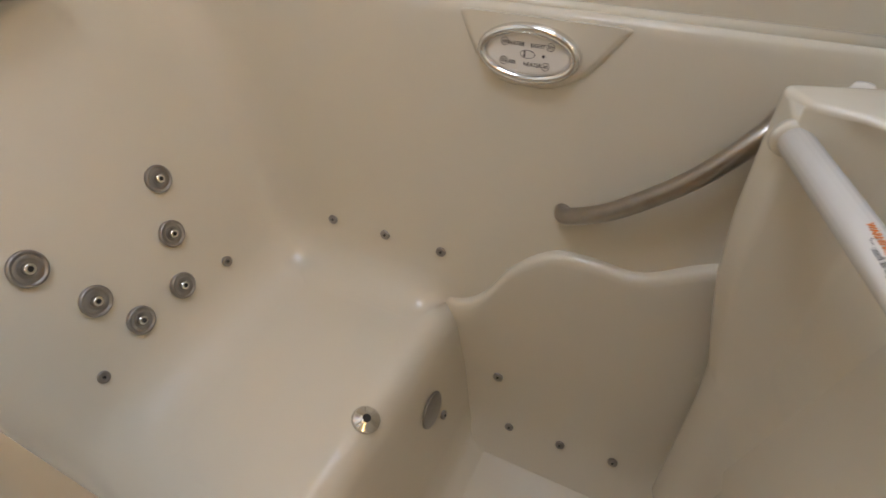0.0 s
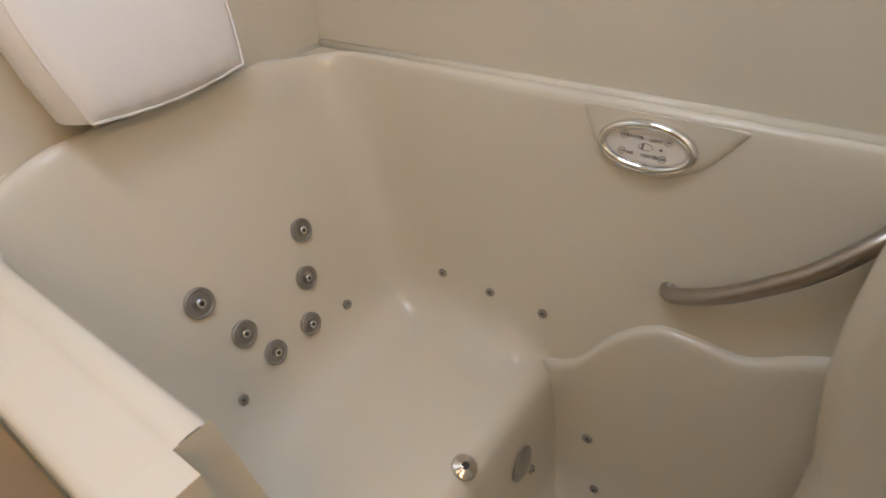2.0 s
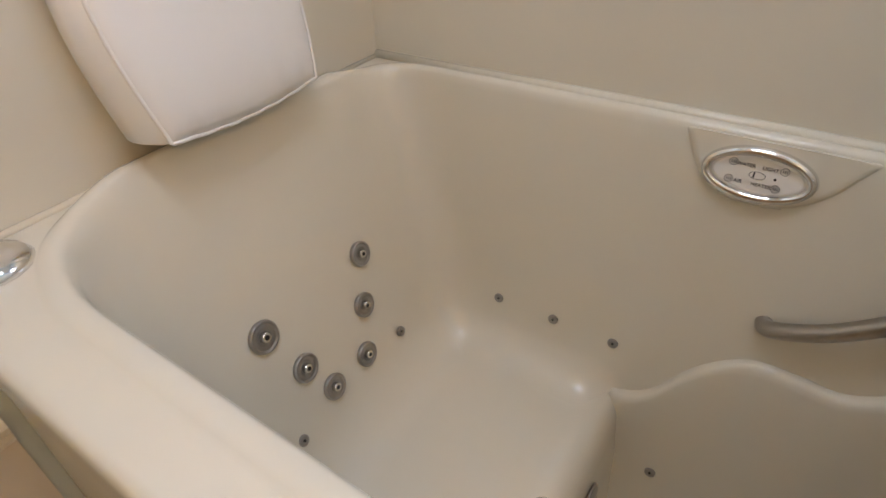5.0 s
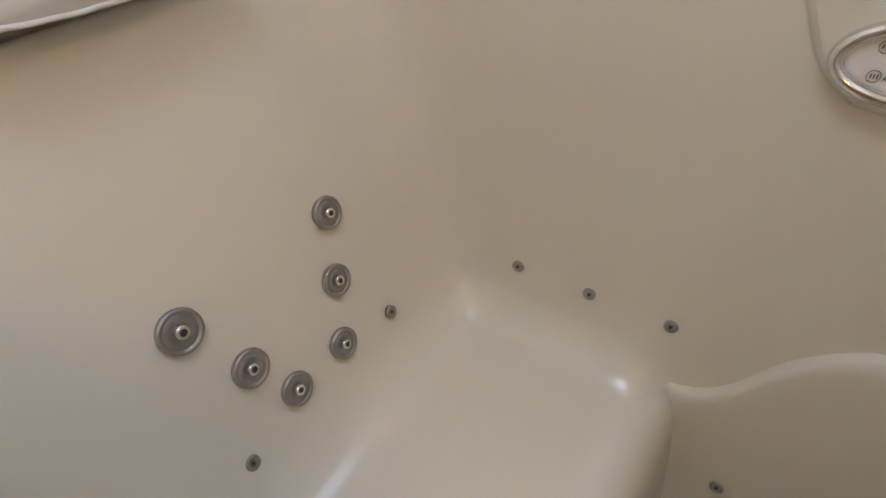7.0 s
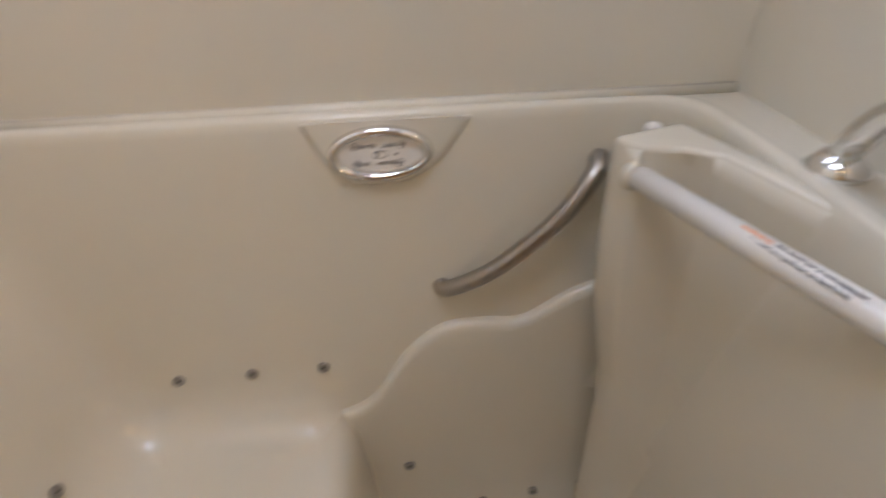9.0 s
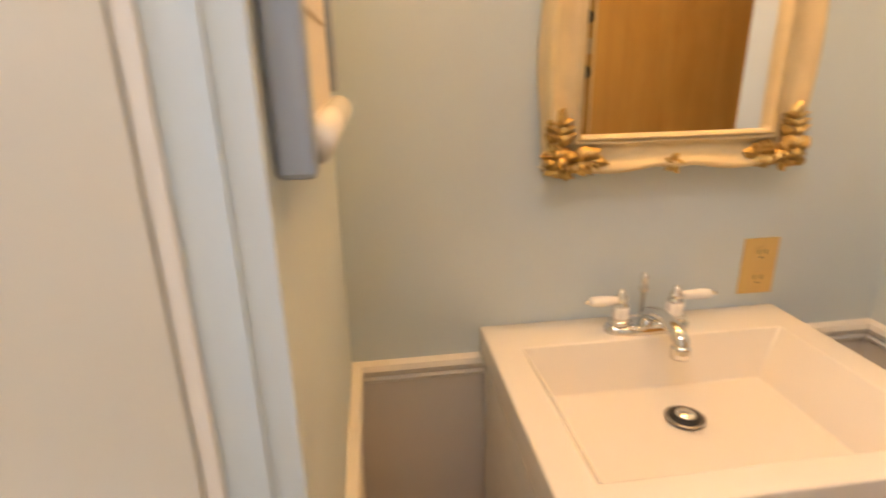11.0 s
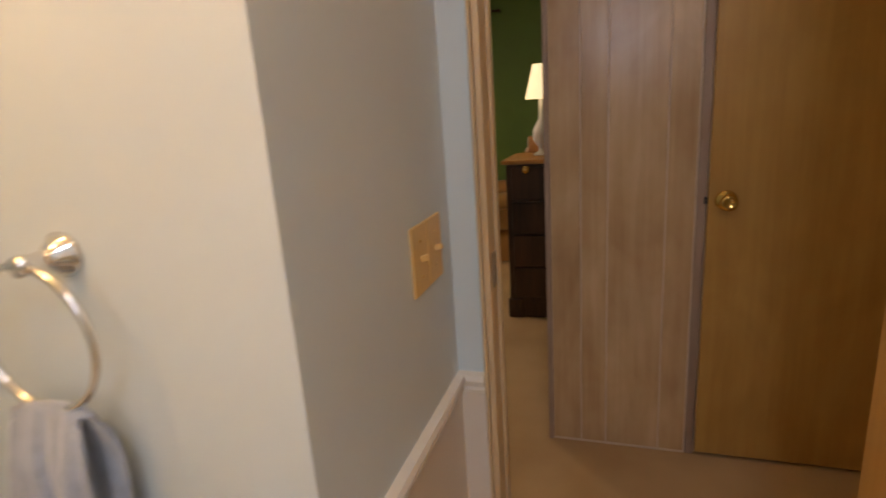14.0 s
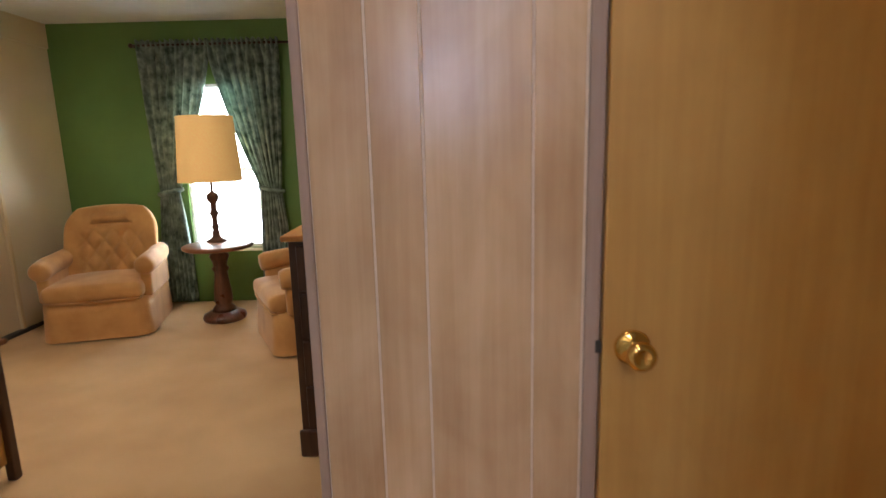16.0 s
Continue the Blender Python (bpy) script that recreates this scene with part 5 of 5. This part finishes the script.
tb = thing("towel_bar", "chrome towel bar on the blue wall", "towel bar", (XWB, -1.4, 1.53))
for y in (-1.15, -1.66):
    part("post", lathe([(0, 0), (0.026, 0), (0.027, 0.004), (0.02, 0.012), (0.012, 0.018), (0.011, 0.05), (0.014, 0.056), (0.014, 0.07), (0, 0.072)], 24, pose(XWB + 0.001, y, 1.535, 0, 90)), M_CHROME, tb, "", True)
part("bar", tube([(XWB + 0.062, -1.15, 1.535), (XWB + 0.062, -1.66, 1.535)], 0.0075, 12), M_CHROME, tb, "", True)
wb = thing("waste_bin", "terracotta waste bin beside the vanity", "waste bin", (1.60, -0.985, 0))
part("bin_body", lathe([(0.0, 0.0), (0.075, 0.0), (0.10, 0.36), (0.103, 0.365), (0.098, 0.365), (0.074, 0.01), (0.0, 0.008)], 28, Matrix.Translation((1.60, -0.985, 0.0005))), M_TERRA, wb, "", True)

# ---- bedroom window ----
wd = tagged(new("window_1"), "white double-hung window with blinds, bright daylight behind", "window", "", "structure")
FY0, FY1 = YG - 0.08, YG - 0.03
for nm, lo, hi in (("window_frame", (WX0, FY0, WZ0), (WX0 + 0.035, FY1, WZ1)), ("window_frame", (WX1 - 0.035, FY0, WZ0), (WX1, FY1, WZ1)),
                   ("window_frame", (WX0 + 0.035, FY0, WZ0), (WX1 - 0.035, FY1, WZ0 + 0.035)), ("window_frame", (WX0 + 0.035, FY0, WZ1 - 0.035), (WX1 - 0.035, FY1, WZ1)),
                   ("meeting_rail", (WX0 + 0.035, FY0, 1.19), (WX1 - 0.035, FY1, 1.225))):
    part(nm, box(lo, hi, 0.003), M_TRIM, wd)
for z0, z1 in ((WZ0 + 0.035, 1.19), (1.225, WZ1 - 0.035)):
    g = part("pane", box((WX0 + 0.035, FY0 + 0.022, z0), (WX1 - 0.035, FY0 + 0.026, z1)), M_GLASS, wd)
    g.visible_shadow = False
part("window_sill", box((WX0 - 0.03, YG - 0.03, WZ0 - 0.025), (WX1 + 0.03, YG + 0.035, WZ0 - 0.001), 0.004), M_TRIM, wd)
bl = thing("window_blind", "white slatted blind in the bedroom window", "blind", (2.93, YG - 0.02, WZ1))
part("head_rail", box((WX0 + 0.01, YG - 0.028, WZ1 - 0.03), (WX1 - 0.01, YG - 0.002, WZ1 - 0.002), 0.003), M_BLINDS, bl)
slat = box((WX0 + 0.012, -0.012, -0.0006), (WX1 - 0.012, 0.012, 0.0006), 0, None, 1, pose(0, 0, 0, 12))
first = part("slat", slat, M_BLINDS, bl)
me = first.data
for k in range(62):
    if k == 0:
        first.matrix_parent_inverse = Matrix()
        first.parent = None
        first.parent = bl
        first.matrix_parent_inverse = bl.matrix_basis.inverted()
        first.location = (0, YG - 0.014, WZ0 + 0.02)
        continue
    o = new("slat", me)
    o.parent = bl
    o.matrix_parent_inverse = bl.matrix_basis.inverted()
    o.location = (0, YG - 0.014, WZ0 + 0.02 + 0.0225 * k)
sky_card = structure("backdrop", box((-8, -22.02, -2), (14, -22, 12)), M_DAY, "bright overexposed daylight outside", "backdrop")

# ---- curtains ----
def curtain(side):
    th = thing("curtain", "green and grey patterned curtain tied back at the window", "curtain", (2.93 + side * 0.3, YG + 0.07, 0), "window curtains")
    n, m_ = 90, 60
    xo = 2.93 + side * 0.60     # outer edge at the rod
    xi = 2.93 - side * 0.02     # inner edge at the rod
    rows = []
    for k in range(m_ + 1):
        z = 2.30 - (2.30 - 0.03) * k / m_
        if z > 1.02:
            u = (2.265 - z) / (2.265 - 1.02)
            u = max(0, u)
            inner = xi + (2.93 + side * 0.36 - xi) * u ** 1.25
            outer = xo + (2.93 + side * 0.53 - xo) * u ** 1.6
        else:
            u = (1.02 - z) / 0.99
            inner = 2.93 + side * (0.36 - 0.06 * u ** 0.7)
            outer = 2.93 + side * (0.53 + 0.09 * u ** 0.8)
        row = []
        for i in range(n + 1):
            s = i / n
            amp = 0.022 * (0.55 + 0.45 * min(1, abs(z - 1.02) * 1.6))
            ph = s * 2 * math.pi * 7.5
            y = YG + 0.075 + amp * math.sin(ph + 0.4 * math.sin(z * 3)) + 0.006 * math.sin(ph * 2.3 + z * 5)
            if z > 2.22:
                y = YG + 0.075 + 0.016 * math.sin(ph * 2)
            row.append((outer + (inner - outer) * s, y, z + (0.012 * math.sin(ph * 1.7) if k == 0 else 0)))
        rows.append(row)
    c = part("drape", loft(rows)[0], M_CURTAIN, th, "", True)
    sl = c.modifiers.new("thick", "SOLIDIFY")
    sl.thickness = 0.003
    xs = 2.93 + side * 0.445
    part("tieback", tube([(xs + 0.098 * math.cos(a), YG + 0.075 + 0.042 * math.sin(a), 1.03 - 0.02 * math.cos(a) * side) for a in (2 * math.pi * i / 28 for i in range(29))], 0.020, 10, None, False), M_CURTAIN, th, "gathered tieback of the same cloth", True)


curtain(1)
curtain(-1)
rd = thing("curtain_rod", "thin dark curtain rod above the window", "curtain rod", (2.85, YG + 0.07, 2.265))
part("rod", tube([(2.18, YG + 0.075, 2.265), (3.56, YG + 0.075, 2.265)], 0.011, 12), M_DARKWOOD, rd, "", True)
for x in (2.17, 3.57):
    part("finial", lathe([(0, -0.022), (0.016, -0.012), (0.02, 0), (0.016, 0.012), (0, 0.022)], 14, pose(x, YG + 0.075, 2.265, 0, 90)), M_DARKWOOD, rd, "", True)
    part("bracket", box((x - 0.008, YG + 0.001, 2.255), (x + 0.008, YG + 0.066, 2.275), 0.003), M_DARKWOOD, rd)

# ---- wardrobe sliding doors ----
for k, (y0, y1, xo) in enumerate(((YG + 0.01, -6.62, 0.006), (-6.66, -5.1, 0.03), (-5.12, -3.6, 0.006), (-3.62, YS1 - 0.01, 0.03))):
    w = thing("wardrobe_door", "cream sliding wardrobe door with wood edge strip", "wardrobe door", (XW + xo, (y0 + y1) / 2, 0), "sliding wardrobe doors")
    part("panel", box((XW + xo, y0, 0.03), (XW + xo + 0.02, y1, 2.268), 0.002), M_CREAM, w)
    part("edge_strip", box((XW + xo - 0.008, y1 - 0.03, 0.03), (XW + xo - 0.0005, y1, 2.268), 0.002), M_CASE, w, "wood edge strip")
structure("wardrobe_track", box((XW - 0.012, YG, 0.0), (XW + 0.06, YS1, 0.028), 0.003), M_DARK, "dark floor track of the wardrobe doors", "trim")
structure("wall_green_5", box((XW, YG - T, 0), (XW + 0.7, YG, CEIL)), M_GREEN, "green wall inside the wardrobe")

# ---- armchairs ----
def armchair(m, label):
    """Swivel rocker: skirted base, seat cushion, rolled arms, buttoned back with head roll; it faces +y."""
    th = tagged(new("armchair"), label, "armchair", "bedroom armchairs")
    th.matrix_basis = m
    def p(name, bm, parent=th, lab=""):
        bmesh.ops.transform(bm, matrix=m, verts=bm.verts[:])
        o = part(name, bm, M_VELVET, None, lab, True)
        o.parent = parent
        o.matrix_parent_inverse = m.inverted()
        return o
    # skirt flares slightly to the floor
    rows = []
    for z, g in ((0.015, 0.012), (0.10, 0.006), (0.22, 0.0), (0.30, -0.004)):
        row = [(x, y) for x, y in ((-0.36 - g, -0.34), (-0.36 - g, 0.30 + g), (-0.30, 0.36 + g), (0.30, 0.36 + g), (0.36 + g, 0.30 + g), (0.36 + g, -0.34), (0.30, -0.40 - g), (-0.30, -0.40 - g))]
        pts = fillet([(*row[0], 0)] + [(*r, 0.03) for r in row[1:]] + [(*row[0], 0)], 3)
        rows.append([(q.x, q.y, z) for q in pts])
    bm, rr = loft(rows)
    bm.faces.new(rr[-1])
    p("skirt", bm)
    def pad(lo, hi, bev, puff=0.02):
        b = box(lo, hi, bev, None, 4)
        bmesh.ops.subdivide_edges(b, edges=[e for e in b.edges if e.calc_length() > 0.12], cuts=6, use_grid_fill=True)
        c = [(a + d) / 2 for a, d in zip(lo, hi)]
        h = [(d - a) / 2 for a, d in zip(lo, hi)]
        for v in b.verts:
            u = [(v.co[i] - c[i]) / h[i] for i in range(3)]
            k = max(0, 1 - u[0] ** 2) * max(0, 1 - u[1] ** 2)
            v.co.z += puff * k * (1 if u[2] > 0 else 0)
        return b
    p("seat_cushion", pad((-0.335, -0.22, 0.30), (0.335, 0.375, 0.425), 0.045, 0.03))
    for s in (-1, 1):
        pts = curve_pts([(s * 0.345, 0.30, 0.53), (s * 0.355, 0.12, 0.545), (s * 0.35, -0.10, 0.55), (s * 0.335, -0.28, 0.56)], 18)
        a = p("arm", tube(pts, [0.058, 0.072] + [0.074] * (len(pts) - 3) + [0.06], 18))
        p("arm_side", box((s * 0.345 - 0.04, -0.30, 0.29), (s * 0.345 + 0.04, 0.27, 0.54), 0.025, None, 3))
    # back: curved shell with tufted face
    nu, nv = 64, 64
    front, back = [], []
    for j in range(nv + 1):
        v = j / nv
        z = 0.36 + 0.60 * v
        half = 0.345 * (1 - 0.30 * max(0, (v - 0.62) / 0.38) ** 2.6)
        fr, bk = [], []
        for i in range(nu + 1):
            u = i / nu * 2 - 1
            rake = -0.16 - 0.20 * v
            e = max(0, 1 - abs(u) ** 5) ** 0.5 * max(0, 1 - (2 * v - 1) ** 8) ** 0.5
            wing = 0.07 * abs(u) ** 3
            tuft = 0.0
            if 0.10 < v < 0.70 and abs(u) < 0.74:
                a, b = u * 2.7, (v - 0.1) / 0.6 * 2.0
                s = abs(math.sin(math.pi * (a + b)) * math.sin(math.pi * (a - b)))
                tuft = 0.042 * (s ** 0.45 - 0.75) * min(1, (0.74 - abs(u)) * 6) * min(1, (0.70 - v) * 10)
            roll = 0.038 * math.exp(-((v - 0.84) / 0.055) ** 2) * (1 if abs(u) < 0.42 else 0) - (0.03 * math.exp(-((v - 0.755) / 0.016) ** 2) if abs(u) < 0.45 else 0)
            fr.append((u * half, rake + 0.055 * e + wing + tuft + roll, z - 0.02 * (u * u) * v))
            bk.append((u * half, rake - 0.085 * e + wing * 0.6, z - 0.02 * (u * u) * v))
        front.append(fr)
        back.append(bk)
    bm, fr = loft(front)
    rows_b = [[bm.verts.new(q) for q in r] for r in back]
    grid_faces(bm, rows_b)
    for k in (0, nv):
        for i in range(nu):
            bm.faces.new((fr[k][i], fr[k][i + 1], rows_b[k][i + 1], rows_b[k][i]))
    for j in range(nv):
        for k in (0, nu):
            bm.faces.new((fr[j][k], fr[j + 1][k], rows_b[j + 1][k], rows_b[j][k]))
    bk = p("backrest", bm)
    p("seat_welt", tube([(-0.325, 0.33, 0.305), (-0.30, 0.365, 0.305), (0.0, 0.378, 0.305), (0.30, 0.365, 0.305), (0.325, 0.33, 0.305)], 0.006, 8))
    return th


armchair(pose(3.66, -6.72, 0.0, 0, 0, 14), "peach velvet swivel rocker with buttoned back")
armchair(pose(1.95, -6.38, 0.0, 0, 0, -62), "peach velvet swivel rocker turned towards the window")

# ---- round pedestal table and lamp ----
TX, TY = 2.815, -6.86
pt = thing("pedestal_table", "dark wood round pedestal side table", "side table", (TX, TY, 0))
part("tabletop", lathe([(0.0, 0.598), (0.262, 0.598), (0.272, 0.606), (0.275, 0.616), (0.270, 0.628), (0.258, 0.632), (0.0, 0.632)], 48, Matrix.Translation((TX, TY, 0))), M_MIDWOOD, pt, "glossy round top", True)
part("column", lathe([(0.095, 0.075), (0.085, 0.10), (0.062, 0.13), (0.075, 0.16), (0.07, 0.24), (0.056, 0.34), (0.052, 0.40), (0.07, 0.43), (0.052, 0.45), (0.06, 0.49), (0.078, 0.53), (0.065, 0.56), (0.085, 0.598)], 28, Matrix.Translation((TX, TY, 0))), M_TURNED, pt, "turned column", True)
part("foot", lathe([(0.0, 0.0), (0.165, 0.0), (0.172, 0.02), (0.165, 0.045), (0.135, 0.06), (0.11, 0.075), (0.0, 0.075)], 40, Matrix.Translation((TX, TY, 0))), M_TURNED, pt, "round foot", True)
LX, LY = 2.87, -6.98
tl = thing("table_lamp", "table lamp with turned wood base and lit linen drum shade", "lamp", (LX, LY, 0.632))
part("lamp_base", lathe([(0.0, 0.633), (0.078, 0.633), (0.08, 0.645), (0.055, 0.66), (0.03, 0.68), (0.036, 0.71), (0.022, 0.73), (0.036, 0.755), (0.022, 0.78), (0.024, 0.84), (0.040, 0.87), (0.022, 0.90), (0.026, 0.95), (0.044, 0.975), (0.05, 1.01), (0.036, 1.035), (0.012, 1.05), (0.010, 1.13), (0.0, 1.13)], 24, Matrix.Translation((LX, LY, 0))), M_TURNED, tl, "turned red-brown wood stem", True)
part("dish", lathe([(0.0, 1.118), (0.05, 1.121), (0.055, 1.127), (0.0, 1.125)], 20, Matrix.Translation((LX, LY, 0))), M_BRASS, tl, "", True)
sh2 = part("shade", lathe([(0.246, 1.135), (0.248, 1.14), (0.214, 1.642), (0.212, 1.647)], 56, Matrix.Translation((LX, LY, 0))), M_SHADE, tl, "glowing yellow linen shade", True, False)
sh2.modifiers.new("thick", "SOLIDIFY").thickness = 0.002
for z, r in ((1.138, 0.2485), (1.644, 0.2145)):
    part("shade_trim", lathe([(r, z - 0.006), (r + 0.002, z - 0.003), (r + 0.002, z + 0.003), (r, z + 0.006)], 56, Matrix.Translation((LX, LY, 0))), M_SHADE, tl, "", True, False)
part("bulb", lathe([(0.0, 1.30), (0.02, 1.31), (0.03, 1.335), (0.024, 1.36), (0.0, 1.37)], 14, Matrix.Translation((LX, LY, -0.08))), M_BULB, tl, "", True)

# ---- dresser by the closet, its lamp ----
ds = thing("dresser", "tall dark wood dresser with orange-brown top and brass knobs", "dresser", (1.3, -4.97, 0))
DXA, DXB, DYA, DYB = 0.80, 1.655, -5.22, -4.73
part("carcass", box((DXA, DYA, 0.10), (DXB - 0.012, DYB - 0.02, 0.985), 0.004), M_DARKWOOD, ds)
part("plinth", box((DXA + 0.01, DYA, 0.0), (DXB - 0.02, DYB - 0.024, 0.0995), 0.004), M_DARKWOOD, ds)
for x in (DXA, DXB - 0.10):
    part("bracket_foot", box((x, DYB - 0.024, 0.0), (x + 0.10, DYB - 0.002, 0.13), 0.012), M_DARKWOOD, ds)
part("top", box((DXA - 0.02, DYA, 0.9855), (DXB + 0.012, DYB + 0.012, 1.01), 0.006), M_TOPWOOD, ds, "orange-brown wood top")
part("gallery", box((DXA, DYA, 1.0105), (DXB - 0.08, DYA + 0.02, 1.12), 0.008), M_TOPWOOD, ds, "raised back board")
for k in range(4):
    z0 = 0.14 + k * 0.21
    d = part("drawer", box((DXA + 0.03, DYB - 0.0195, z0), (DXB - 0.045, DYB - 0.004, z0 + 0.195), 0.006), M_DARKWOOD, ds)
    for x in (0.98, 1.515) if k == 3 else ():
        part("knob", lathe([(0, 0), (0.012, 0), (0.010, 0.008), (0.008, 0.016), (0.02, 0.024), (0.024, 0.034), (0.018, 0.042), (0, 0.044)], 16, pose(x, DYB - 0.004, z0 + (0.185 if k == 3 else 0.10), -90)), M_BRASS, d, "brass knob", True)
dl = thing("small_lamp", "small lamp with white cone shade on the dresser", "lamp", (1.46, -5.02, 1.01))
part("lamp_base", lathe([(0, 1.011), (0.05, 1.011), (0.052, 1.02), (0.02, 1.035), (0.016, 1.06), (0.04, 1.09), (0.052, 1.13), (0.05, 1.17), (0.03, 1.21), (0.014, 1.235), (0.012, 1.36), (0, 1.36)], 24, Matrix.Translation((1.46, -5.02, 0))), M_PORC, dl, "white ceramic base", True)
part("shade", lathe([(0.092, 1.36), (0.093, 1.365), (0.045, 1.56), (0.044, 1.565)], 36, Matrix.Translation((1.46, -5.02, 0))), M_SHADE2, dl, "lit white cone shade", True, False).modifiers.new("thick", "SOLIDIFY").thickness = 0.0015

# ---- low furniture built as a chest; only its corner shows by the bedroom entrance ----
ch = thing("low_chest", "low wooden furniture with dark red-brown corner posts, built as a chest", "chest", (3.2, -4.4, 0))
part("chest_body", box((2.865, -4.62, 0.08), (3.6, -3.9, 0.585), 0.006), M_DOOR, ch, "tan wood panel")
for x, y in ((2.84, -4.655), (2.84, -3.90), (3.58, -4.655), (3.58, -3.90)):
    part("post", box((x, y, 0.0), (x + 0.04, y + 0.04, 0.598), 0.006), M_DARKWOOD, ch, "dark corner post")
part("chest_top", box((2.815, -4.675, 0.5985), (3.65, -3.85, 0.622), 0.008), M_MIDWOOD, ch, "dark red-brown top")

# ---- far room: low dark cabinet seen past the closet ----
fr = thing("media_cabinet", "low black cabinet in the far room", "cabinet", (-2.2, -5.3, 0))
part("cabinet_body", box((-2.9, -5.6, 0.42), (-1.50, -5.1, 0.80), 0.006), M_DARK, fr)
for x in (-2.85, -1.60):
    part("leg", box((x, -5.55, 0.0), (x + 0.05, -5.15, 0.42), 0.004), M_DARK, fr)
